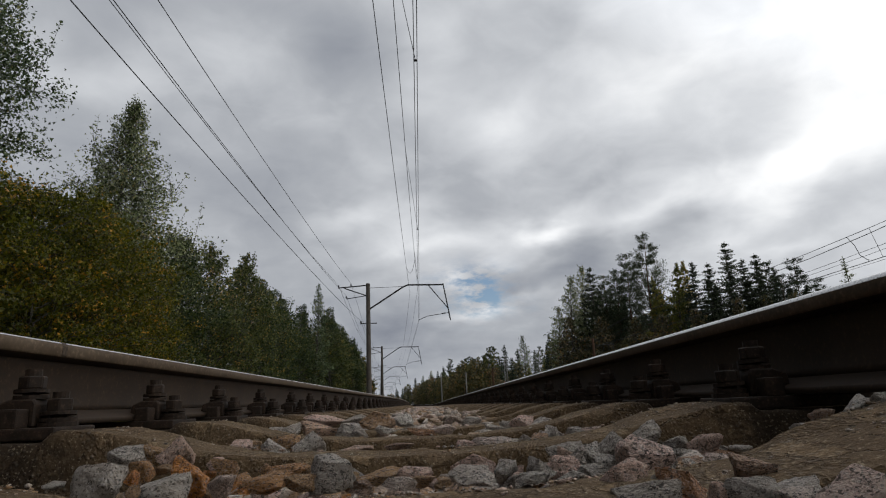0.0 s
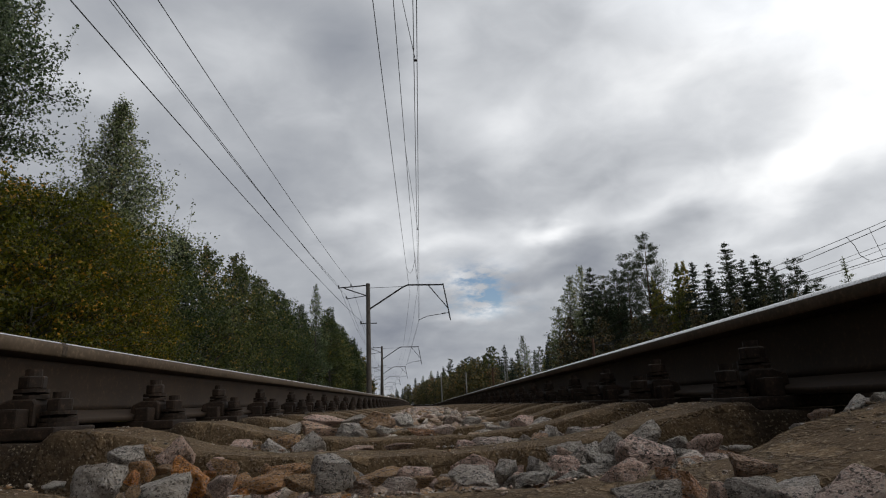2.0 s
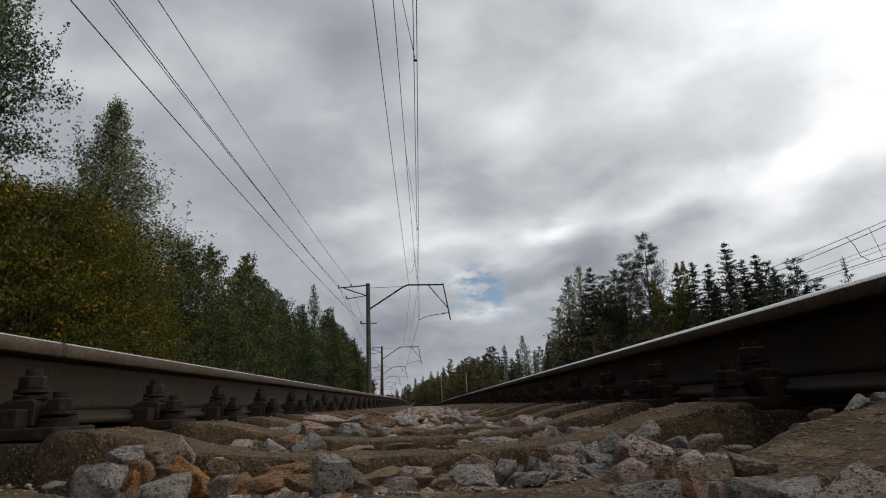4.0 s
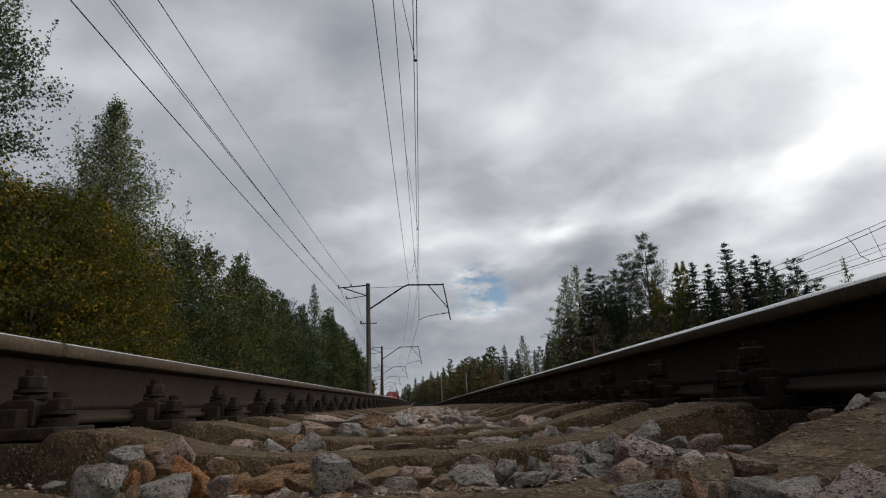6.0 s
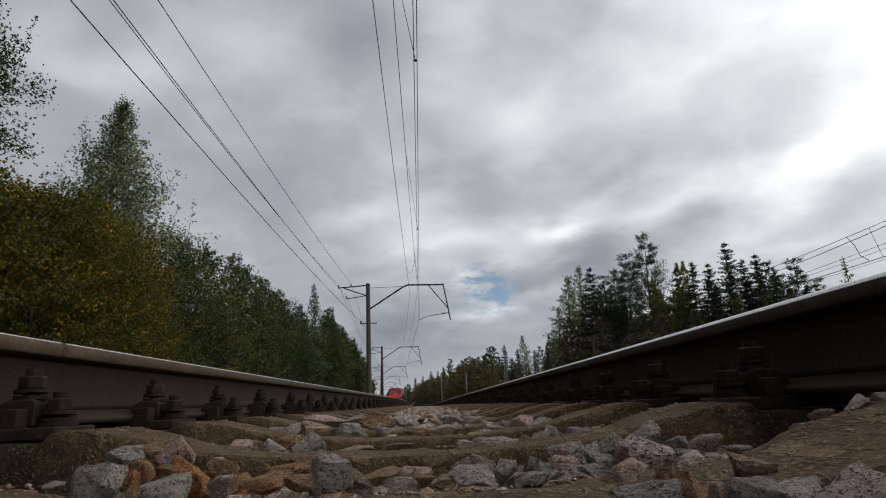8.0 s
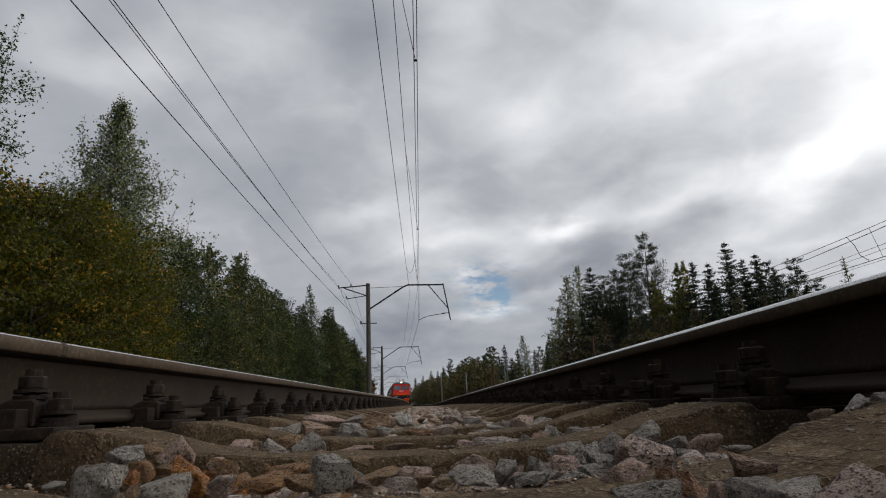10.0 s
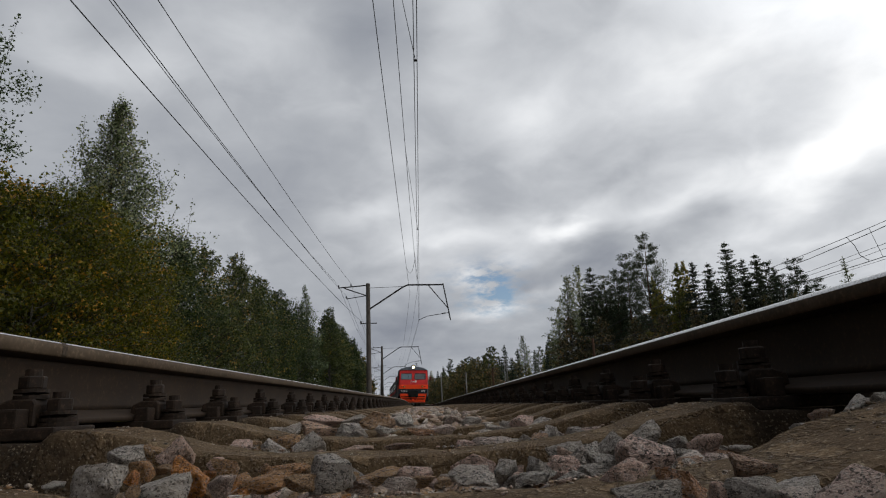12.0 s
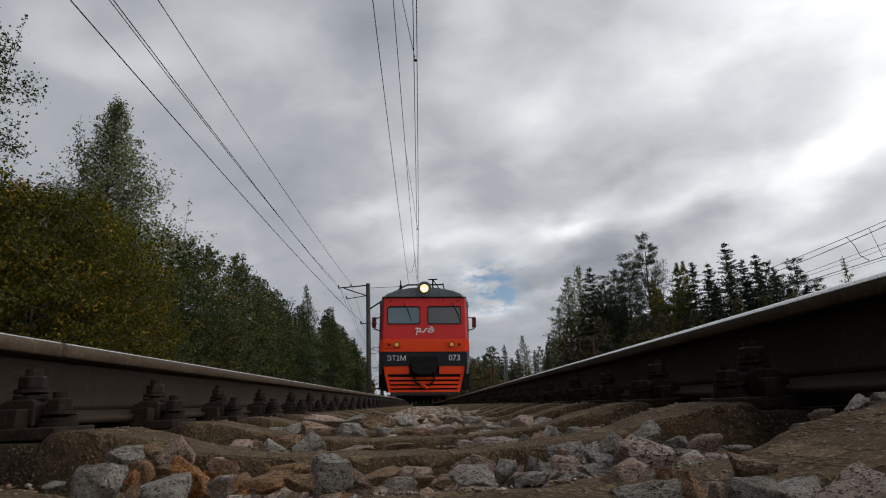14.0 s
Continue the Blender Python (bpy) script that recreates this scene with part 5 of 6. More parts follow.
STONES_NEAR = (
    (0.206, 0.445, -0.039, 0.055, 0.024, 0.0), (0.37, 0.86, -0.062, 0.037, 0.029, 0.1), (0.424, 0.9, -0.067, 0.047, 0.02, 0.5),
    (0.415, 0.8, -0.062, 0.04, 0.034, 0.32), (0.26, 0.5, -0.041, 0.04, 0.031, 0.9), (0.263, 0.45, -0.039, 0.018, 0.016, 0.46),
    (0.28, 0.44, -0.04, 0.037, 0.025, 0.0), (0.317, 0.455, -0.04, 0.039, 0.016, 0.1), (0.3, 0.42, -0.04, 0.029, 0.016, 0.25),
    (0.332, 0.415, -0.036, 0.055, 0.033, 0.33), (0.337, 0.55, -0.033, 0.036, 0.021, 0.5), (0.524, 0.95, -0.053, 0.033, 0.011, 0.2),
    (0.475, 0.7, -0.012, 0.027, 0.009, 0.16), (0.558, 0.72, 0.008, 0.031, 0.026, 0.12), (0.597, 0.74, 0.009, 0.037, 0.024, 0.16),
    (0.524, 0.74, -0.005, 0.028, 0.021, 0.95),
)
STONES_RISE = (
    (0.516, 1.0, -0.06, 0.017, 0.016, 0.2), (0.263, 1.4, -0.057, 0.037, 0.029, 0.1), (0.294, 1.37, -0.057, 0.047, 0.033, 0.55),
    (0.328, 1.45, -0.05, 0.037, 0.043, 0.0), (0.345, 1.42, -0.051, 0.042, 0.033, 0.06), (0.382, 1.4, -0.05, 0.061, 0.035, 0.0),
    (0.41, 1.38, -0.049, 0.052, 0.032, 0.36), (0.455, 1.5, -0.053, 0.032, 0.02, 0.55), (0.364, 1.05, -0.048, 0.037, 0.023, 0.0),
    (0.388, 0.95, -0.052, 0.038, 0.023, 0.05), (0.263, 0.98, -0.051, 0.023, 0.019, 0.45), (0.441, 0.96, -0.059, 0.036, 0.02, 0.1),
    (0.28, 0.62, -0.05, 0.019, 0.013, 0.2), (0.251, 0.62, -0.051, 0.016, 0.015, 0.4),
)


def lay(data, x, y, z, w, d, h, tone, rnd, tilt=25):
    ob = new("stone", data)
    ob.parent = ballast
    ob.matrix_basis = pose(x, y, z, rnd.uniform(-tilt, tilt), rnd.uniform(-tilt, tilt), rnd.uniform(-2.6 * tilt, 2.6 * tilt)) @ Matrix.Diagonal((w, d, h, 1))
    ob["tone"] = tone
    return ob


rnd = random.Random(41)
for k, (x, y, z, w, h, tone) in enumerate(STONES_BROWN + STONES_MIDDLE + STONES_BEYOND + STONES_FAR_GAPS + STONES_HEAP + STONES_NEAR + STONES_RISE):
    # each one's foot sinks a little into the bed
    lay(FINE[k % 16], x, y, z - 0.06 * h, w * 1.04, (w + h) * 0.46, h * 1.16, tone, rnd, 7)


def cribs():
    """The gaps between the sleepers, as (start, end) along the track."""
    return [(a + 0.115, b - 0.115) for a, b in zip(STATIONS, STATIONS[1:])]


def bed_top(x, y):
    """How high the loose stones lie in a gap."""
    return -0.086 + 0.030 * smooth_step(1.75, 2.6, y) * (1 - smooth_step(0.2, 0.5, abs(x + 0.05))) + 0.016 * noise.noise(Vector((x * 2.2, y * 1.7, 0.4))) + 0.018 * smooth_step(0.15, 0.45, x) * (1 - smooth_step(0.5, 0.6, x)) - 0.05 * smooth_step(0.46, 0.60, abs(x))


# small rubble under and between the large stones: the grey heap, and the brown rubble across from it
for k in range(120):
    heap = k < 66
    x = rnd.uniform(0.14, 0.50) if heap else rnd.uniform(-0.46, 0.10)
    y = rnd.choice((rnd.uniform(0.74, 1.08), rnd.uniform(0.74, 1.08), rnd.uniform(1.32, 1.60))) if heap else rnd.uniform(0.74, 1.07)
    w = rnd.uniform(0.016, 0.040)
    z = -0.092 + (0.026 * smooth_step(0.12, 0.34, x) if heap else 0.022 * smooth_step(0.12, 0.36, -x)) + rnd.uniform(-0.010, 0.006)
    lay(PLAIN[rnd.randrange(12)], x, y, z, w * 1.15, w * 0.95, w * rnd.uniform(0.55, 0.9), rnd.choice((0.0, 0.0, 0.08, 0.16, 0.4, 0.45, 0.9) if heap else (0.6, 0.6, 0.66, 0.78, 0.45, 0.95)), rnd)


TONES = (0.0, 0.0, 0.2, 0.4, 0.4, 0.6, 0.6, 0.6, 0.8, 1.0)
for a, b in cribs():
    if b < 0.9 or a > 3.6:
        continue
    for k in range(36):
        x, y = rnd.uniform(-0.56, 0.56), rnd.uniform(a, b)
        w = rnd.uniform(0.03, 0.062)
        lay(PLAIN[rnd.randrange(12)], x, y, bed_top(x, y) - w * 0.22 + rnd.uniform(-0.012, 0.006), w * 1.2, w, w * rnd.uniform(0.55, 0.85), rnd.choice(TONES[3:] if x < 0.1 else TONES[:6]), rnd)


def gravel(name, spans, each, seed, width, label, lift=0.0):
    """The rest of the stones, in one mesh."""
    r = np.random.default_rng(seed)
    forms = []
    for bm in SMALL:
        bm.verts.ensure_lookup_table()
        forms.append((np.array([v.co[:] for v in bm.verts]), np.array([[v.index for v in f.verts] for f in bm.faces])))
    vs, fs, base = [], [], 0
    for a, b in spans:
        for k in range(each):
            v, f = forms[r.integers(len(forms))]
            w = r.uniform(0.025, 0.06)
            x, y = r.uniform(-width, width), r.uniform(a, b)
            m = Euler(r.uniform(-3, 3, 3)).to_matrix()
            q = v @ (np.array(m).T * (np.array([1.2, 1.0, 0.8]) * w))
            p = on_line(y, x, bed_top(x, y) - 0.022 + lift + r.uniform(-0.022, 0.012) if abs(x) < 1.3 else -0.115 - max(0, abs(x) - 2.0) * 0.32)
            vs.append(q + np.array(p))
            fs.append(f + base)
            base += len(v)
    return tagged(new(name, fast_mesh(name, np.concatenate(vs), np.concatenate(fs), M_GRAVEL)), label, "gravel", kind="stuff")


CRIBS = cribs()
gravel("scattered_gravel", [(1.7 + 0.5 * k, 2.2 + 0.5 * k) for k in range(60)], 60, 11, 0.50, "single stones lying on and between the sleepers", 0.024)
gravel("ballast_gravel", [c for c in CRIBS if c[0] < 7], 330, 7, 0.72, "crushed granite between the sleepers, brown and grey")
gravel("distant_gravel", [c for c in CRIBS if 7 <= c[0] < 40], 90, 8, 0.72, "crushed granite further along the track")
gravel("shoulder_gravel", [(-1.5 + 0.5 * k, -1.0 + 0.5 * k) for k in range(24)], 140, 9, 2.6, "crushed granite on the bank's shoulders")


def grit(seed):
    """Loose grit and chips on the tops of the nearest sleepers, thickest along their worn edges."""
    r = np.random.default_rng(seed)
    forms = [(np.array([v.co[:] for v in bm.verts]), np.array([[v.index for v in f.verts] for f in bm.faces])) for bm in SMALL]
    vs, fs, base = [], [], 0
    for y, many in ((STATIONS[4], 620), (STATIONS[5], 340), (STATIONS[6], 220), (STATIONS[7], 140)):
        for k in range(many):
            v, f = forms[r.integers(len(forms))]
            x = r.uniform(-0.58, 0.60)
            d = r.uniform(-0.075, 0.085) if r.random() < 0.55 else 0.080 + r.normal() * 0.008
            if noise.noise(Vector((x * 7, d * 22, y))) < -0.05:
                continue
            w = 0.0022 + 0.0055 * r.random() ** 3
            q = v @ (np.array(Euler(r.uniform(-3, 3, 3)).to_matrix()).T * (np.array([1.3, 1.0, 0.7]) * w))
            vs.append(q + np.array(LAID[y] @ Vector((x, d, float(np.interp(abs(x), WAIST[0], WAIST[1])) + 0.0006))))
            fs.append(f + base)
            base += len(v)
    return tagged(new("sleeper_grit", fast_mesh("sleeper_grit", np.concatenate(vs), np.concatenate(fs), M_GRAVEL)), "fine grit and chips lying on the nearest sleepers", "grit", kind="stuff")


grit(19)
for bm in SMALL:
    bm.free()

# ---- the train ----


def paint(name, color, rough=0.4, dirt=0.35):
    n = Nodes(name)
    co = n.coords(False)
    grime = n.noise(n.vec("MULTIPLY", co, (1, 1, 0.35)), 2.3, 6, 0.65)
    fine = n.noise(co, 40.0, 3)
    col = n.mix(n.math("MULTIPLY", n.math("MULTIPLY_ADD", grime, 3.0, -1.2, clamp=True), dirt), color, tuple(0.35 * c + 0.02 for c in color))
    return n.surface(col, n.math("MULTIPLY_ADD", fine, 0.2, rough - 0.1), 0.0, n.bump(grime, 0.05, 0.01), 0.25)


M_RED = paint("red_train_paint", (0.74, 0.034, 0.032), 0.4, 0.25)
M_ORANGE = paint("orange_red_train_paint", (1.0, 0.075, 0.010), 0.45, 0.04)
M_MIRROR = paint("dark_red_mirror_paint", (0.16, 0.012, 0.014), 0.5, 0.4)
M_DARK = paint("dark_grey_train_paint", (0.016, 0.018, 0.024), 0.5)
M_ROOF = paint("grey_roof_paint", (0.19, 0.21, 0.235), 0.55, 0.5)
M_SIDE = paint("grey_train_side", (0.10, 0.10, 0.11), 0.5)
M_BLACK = worn("black_underframe", (0.006, 0.006, 0.006), (0.014, 0.013, 0.012), (0.03, 0.027, 0.024), 4.0, 0.8, 40.0, 0.4, 0.004)
M_GREASE = worn("dirty_dark_steel", (0.02, 0.016, 0.013), (0.045, 0.036, 0.03), (0.09, 0.07, 0.055), 6.0, 0.7, 60.0, 0.3, 0.002)
M_WHITE = paint("white_lettering", (0.80, 0.80, 0.80), 0.5, 0.1)


def glass(name, tint):
    n = Nodes(name)
    return n.surface(tint, 0.06, 0.0, None, 0.8, 0.5)


M_PANE = glass("dark_cab_glass", (0.020, 0.024, 0.028))
# blue-green reflections and cab interior are put into the left pane's colour
M_PALE_PANE = glass("reflection_tinted_glass", (0.075, 0.15, 0.185))


def glow(name, color, strength):
    n = Nodes(name)
    e = n.add("ShaderNodeEmission", {"Color": (*color, 1), "Strength": strength})
    n.t.links.new(e.outputs[0], n.out.inputs["Surface"])
    return n.m


M_LAMP = glow("lit_headlamp", (1.0, 0.74, 0.36), 1.25)
M_BULB = glow("headlamp_bulb", (1.0, 0.85, 0.6), 30.0)
M_DIMLAMP = glow("weak_side_lamp", (1.0, 0.45, 0.12), 0.35)
M_MARKER = worn("red_marker_glass", (0.10, 0.008, 0.006), (0.14, 0.012, 0.008), (0.2, 0.02, 0.01), 9.0, 0.3)


def letters(text, size, material, parent, m, name, label):
    """Raised characters, drawn large and brought to their size."""
    cu = bpy.data.curves.new(name, "FONT")
    cu.body, cu.size, cu.align_x, cu.extrude = text, 1.0, "CENTER", 0.02
    tmp = bpy.data.objects.new(name, cu)
    me = bpy.data.meshes.new_from_object(tmp)
    bpy.data.objects.remove(tmp)
    me.transform(Matrix.Diagonal((size, size, size, 1)))
    me.materials.clear()
    me.materials.append(material)
    ob = new(name, me)
    ob.parent = parent
    ob.matrix_basis = m
    ob["label"] = label
    return ob


BODY = [(-1.70, 0.95), (-1.74, 1.3), (-1.74, 2.9), (-1.73, 3.45), (-1.70, 3.62)]
ROOF = [(-1.745, 3.55), (-1.74, 3.68), (-1.67, 3.84), (-1.50, 3.99), (-1.25, 4.10), (-0.95, 4.18), (-0.5, 4.25), (0, 4.28)]


def mirrored(half):
    return half + [(-x, z) for x, z in half[::-1] if x != 0]


def shell(name, outline, ys, pull, material, parent, label="", smooth=True):
    """A closed skin through the same outline at several stations; pull gives each station its width."""
    verts, faces = [], []
    n = len(outline)
    for y, k, d in zip(ys, pull[0], pull[1]):
        verts += [(x * k, y, z - d) for x, z in outline]
    for i in range(len(ys) - 1):
        for j in range(n):
            a, b = i * n + j, i * n + (j + 1) % n
            faces.append((a, b, b + n, a + n))
    faces.append(tuple(range(n))[::-1])
    faces.append(tuple((len(ys) - 1) * n + j for j in range(n)))
    return part(name, mesh_of(name, verts, faces, material), None, parent, label)


def build_car(leading):
    label = "red and grey electric commuter train car with a lit headlamp" if leading else "grey and red electric commuter train car"
    car = tagged(new("train_car"), label, "train", "cars of the train")
    length = 20.1
    shell("body", mirrored(BODY), (0.40, 0.62, 0.95, length), ((0.935, 0.985, 1, 1), (0, 0, 0, 0)), M_SIDE, car, "grey side walls")
    shell("roof", mirrored(ROOF), (0.26, 0.45, 0.85, length), ((0.93, 0.975, 1, 1), (0.05, 0.015, 0, 0)), M_ROOF, car, "dark grey rounded roof")
    bm = bmesh.new()
    box(bm, -1.45, 1.45, 0.9, length, 0.5, 0.97)
    for s in (-1, 1):
        box(bm, min(s * 1.2, s * 1.66), max(s * 1.2, s * 1.66), 0.95, 2.6, 0.38, 1.0, 0.04)
    part("underframe", bm, M_BLACK, car)
    for yb in (3.4, 16.7):
        bm = bmesh.new()
        box(bm, -1.15, 1.15, yb - 1.6, yb + 1.6, 0.45, 0.75, 0.05)
        part("bogie", bm, M_BLACK, car)
        for d in (-1.3, 1.3):
            bm = bmesh.new()
            for s in (-1, 1):
                rod(bm, (s * 0.72, yb + d, 0.525), (s * 0.86, yb + d, 0.525), 0.525, sides=24)
            rod(bm, (-0.75, yb + d, 0.525), (0.75, yb + d, 0.525), 0.09)
            part("wheelset", bm, M_IRON, car)
    for s in (-1, 1):
        bm = bmesh.new()
        box(bm, s * 1.735, s * 1.750, 0.9, length, 1.75, 2.15)
        part("side_stripe", bm, M_RED, car, "red stripe")
        for k in range(9):
            bm = bmesh.new()
            box(bm, s * 1.735, s * 1.748, 2.2 + k * 1.95, 3.4 + k * 1.95, 2.25, 3.05, 0.004)
            part("side_window", bm, M_PANE, car)
    if not leading:
        return car
    # the front
    bm = bmesh.new()
    # the red mask has two openings for the cab windows: built from bars round them
    lean = lambda z: 0.0 if z < 2.2 else (z - 2.2) * 0.10

    def slab(bm, x0, x1, z0, z1, y0=0.0, y1=0.5, bevel=0.0):
        got = box(bm, x0, x1, y0, y1, z0, z1, bevel)
        for v in got:
            if v.is_valid:
                v.co.y += lean(v.co.z)

    HALF = 1.53
    slab(bm, -HALF, HALF, 2.20, 2.77)
    slab(bm, -HALF, -1.40, 2.77, 3.47)
    slab(bm, 1.40, HALF, 2.77, 3.47)
    slab(bm, -0.15, 0.12, 2.77, 3.47)
    slab(bm, -HALF, HALF, 3.47, 3.80)
    part("front_mask", bm, M_RED, car, "red front mask")
    for s in (-1, 1):
        bm = bmesh.new()
        ring = [(HALF - 0.01, 0.0), (HALF + 0.06, 0.05), (HALF + 0.11, 0.18), (HALF + 0.12, 0.5), (HALF - 0.01, 0.5)]
        low = [bm.verts.new((s * x, y, 2.2)) for x, y in ring]
        high = [bm.verts.new((s * (x - 0.035), y + 0.16, 3.80)) for x, y in ring]
        bm.faces.new(low)
        bm.faces.new(high[::-1])
        for k in range(5):
            bm.faces.new((low[k], high[k], high[(k + 1) % 5], low[(k + 1) % 5]))
        part("corner_post", bm, M_RED, car)

    def rounded(x0, x1, z0, z1, r):
        """An upright rectangle with round corners."""
        out = []
        for cx, cz, a0 in ((x1 - r, z1 - r, 0), (x0 + r, z1 - r, 90), (x0 + r, z0 + r, 180), (x1 - r, z0 + r, 270)):
            out += [(cx + r * math.cos(radians(a0 + 22.5 * k)), cz + r * math.sin(radians(a0 + 22.5 * k))) for k in range(5)]
        return out

    def ring_of(bm, inner, outer, y0, y1):
        """A flat frame between two outlines."""
        n = len(inner)
        rows = [[bm.verts.new((x, y + lean(z), z)) for x, z in line] for line, y in ((inner, y1), (inner, y0), (outer, y0), (outer, y1))]
        for a, b in zip(rows, rows[1:]):
            for k in range(n):
                bm.faces.new((a[k], a[(k + 1) % n], b[(k + 1) % n], b[k]))

    for x0, x1 in ((-1.40, -0.15), (0.12, 1.40)):
        bm = bmesh.new()
        for v in prism(bm, rounded(x0 + 0.02, x1 - 0.02, 2.79, 3.45, 0.08), 0.035, 0.055):
            v.co.y += lean(v.co.z)
        pane = part("cab_window", bm, M_PALE_PANE if x0 < 0 else M_PANE, car, "windscreen pane with bluish reflections in its colour" if x0 < 0 else "dark windscreen pane")
        bm = bmesh.new()
        ring_of(bm, rounded(x0 + 0.03, x1 - 0.03, 2.80, 3.44, 0.07), rounded(x0 + 0.002, x1 - 0.002, 2.772, 3.468, 0.10), -0.018, 0.06)
        part("window_seal", bm, M_BLACK, pane, "black rubber seal")
        bm = bmesh.new()
        corner = rounded(x0 - 0.01, x1 + 0.01, 2.76, 3.48, 0.10)
        square = [(max(x0 - 0.01, min(x1 + 0.01, x0 + (x1 - x0) / 2 + (x - x0 - (x1 - x0) / 2) * 1.6)), max(2.76, min(3.48, 3.12 + (z - 3.12) * 1.6))) for x, z in corner]
        ring_of(bm, corner, square, 0.004, 0.05)
        part("window_corners", bm, M_RED, pane, "rounded red corners of the opening")
        bm = bmesh.new()
        w = x0 + 0.62 if x0 < 0 else x1 - 0.34
        rod(bm, (w, lean(3.55) - 0.03, 3.60), (w + 0.24, lean(3.1) - 0.02, 3.12), 0.012)
        rod(bm, (w + 0.16, lean(3.2) - 0.02, 3.30), (w + 0.30, lean(2.9) - 0.02, 2.88), 0.012)
        part("wiper", bm, M_BLACK, pane)
    for x in (-1.28, 0.73, 1.26):
        bm = bmesh.new()
        rod(bm, (x, lean(3.66) - 0.02, 3.66), (x, lean(3.66) + 0.02, 3.66), 0.035, sides=12)
        part("mask_stud", bm, M_MARKER, car)
    for x in (-1.38, -1.12, -0.86, -0.60, 0.60, 0.86, 1.12, 1.38):
        bm = bmesh.new()
        top = float(np.interp(abs(x), [-q for q, z in ROOF[::-1]], [z for q, z in ROOF[::-1]]))
        box(bm, x - 0.012, x + 0.012, 0.225, 0.9, 3.80, top - 0.045, 0.004)
        part("roof_rib", bm, M_ROOF, car)
    bm = bmesh.new()
    box(bm, -1.60, 1.60, 0.10, 0.30, 3.795, 3.83, 0.008)
    part("roof_gutter", bm, M_BLACK, car)
    bm = bmesh.new()
    box(bm, -1.54, 1.54, -0.03, 0.5, 1.74, 2.205, 0.012)
    for s in (-1, 1):
        prism(bm, [(s * 1.52, 1.74), (s * 1.66, 1.74), (s * 1.66, 2.2), (s * 1.52, 2.2)], 0.10, 0.5)
    part("orange_band", bm, M_ORANGE, car, "bright orange-red band")
    for s in (-1, 1):
        bm = bmesh.new()
        box(bm, s * 1.12 - 0.30, s * 1.12 + 0.30, -0.055, -0.02, 1.87, 2.13, 0.03)
        lamp = part("lamp_panel", bm, M_ORANGE, car)
        bm = bmesh.new()
        rod(bm, (s * 1.02, -0.05, 2.0), (s * 1.02, -0.085, 2.0), 0.105, 0.11, 20)
        part("lamp_rim", bm, M_BLACK, lamp)
        bm = bmesh.new()
        rod(bm, (s * 1.02, -0.08, 2.0), (s * 1.02, -0.095, 2.0), 0.085, 0.07, 20)
        part("buffer_lamp", bm, M_DIMLAMP, lamp, "weakly glowing amber lamp")
        bm = bmesh.new()
        rod(bm, (s * 1.30, -0.05, 2.0), (s * 1.30, -0.085, 2.0), 0.055, 0.05, 16)
        part("marker_lamp", bm, M_MARKER, lamp, "unlit red marker lamp")
    bm = bmesh.new()
    box(bm, -1.58, 1.58, 0.0, 0.5, 1.22, 1.742, 0.012)
    part("dark_band", bm, M_DARK, car, "dark grey band with white characters")
    turn = pose(0, 0, 0, 90, 0, 0)
    letters("\u042d\u04222\u041c", 0.262, M_WHITE, car, Matrix.Translation((-1.03, -0.006, 1.42)) @ turn, "class_lettering", "white class lettering")
    letters("073", 0.30, M_WHITE, car, Matrix.Translation((1.12, -0.006, 1.42)) @ turn, "unit_number", "white unit number")
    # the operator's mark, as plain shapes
    bm = bmesh.new()
    strokes = (((-.36, 2.60), (-.24, 2.62), (-.30, 2.36)), ((-.25, 2.60), (-.15, 2.60), (-.13, 2.54), (-.18, 2.49), (-.27, 2.48)), ((-.16, 2.48), (-.02, 2.47), (.06, 2.60), (.12, 2.60)),
               ((.17, 2.60), (.30, 2.62), (.36, 2.57), (.34, 2.50), (.26, 2.46), (.15, 2.47), (.14, 2.53), (.22, 2.55), (.32, 2.55)), ((.20, 2.68), (.32, 2.64)))
    for line in strokes:
        for (xa, za), (xb, zb) in zip(line, line[1:]):
            rod(bm, (xa, lean(za) + 0.005, za), (xb, lean(zb) + 0.005, zb), 0.026, sides=6)
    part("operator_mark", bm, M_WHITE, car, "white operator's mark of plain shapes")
    # headlamp on the roof
    bm = bmesh.new()
    rod(bm, (0, 0.18, 4.16), (0, 0.95, 4.16), 0.28, 0.20, 28)
    prism(bm, [(-0.48, 3.8), (0.48, 3.8), (0.25, 4.24), (-0.25, 4.24)], 0.28, 0.9)
    hood = part("headlamp_housing", bm, M_ROOF, car, "rounded grey headlamp housing")
    bm = bmesh.new()
    rod(bm, (0, 0.185, 4.16), (0, 0.15, 4.16), 0.21, 0.20, 28)
    part("headlamp_rim", bm, M_STEEL, hood)
    bm = bmesh.new()
    rod(bm, (0, 0.155, 4.16), (0, 0.135, 4.16), 0.165, 0.16, 28)
    part("headlamp_lens", bm, M_LAMP, hood, "glowing warm headlamp lens")
    bm = bmesh.new()
    rod(bm, (0, 0.140, 4.13), (0, 0.125, 4.13), 0.075, 0.06, 20)
    part("headlamp_bulb", bm, M_BULB, hood, "bright middle of the headlamp")
    bm = bmesh.new()
    rod(bm, (-0.93, 0.8, 4.1), (-0.93, 0.8, 4.6), 0.02)
    rod(bm, (-0.93, 0.8, 4.2), (-0.93, 0.8, 4.42), 0.045)
    part("aerial", bm, M_BLACK, car)
    bm = bmesh.new()
    rod(bm, (0.34, 0.9, 4.2), (0.34, 0.9, 4.66), 0.03)
    rod(bm, (0.16, 0.9, 4.66), (0.52, 0.9, 4.66), 0.025)
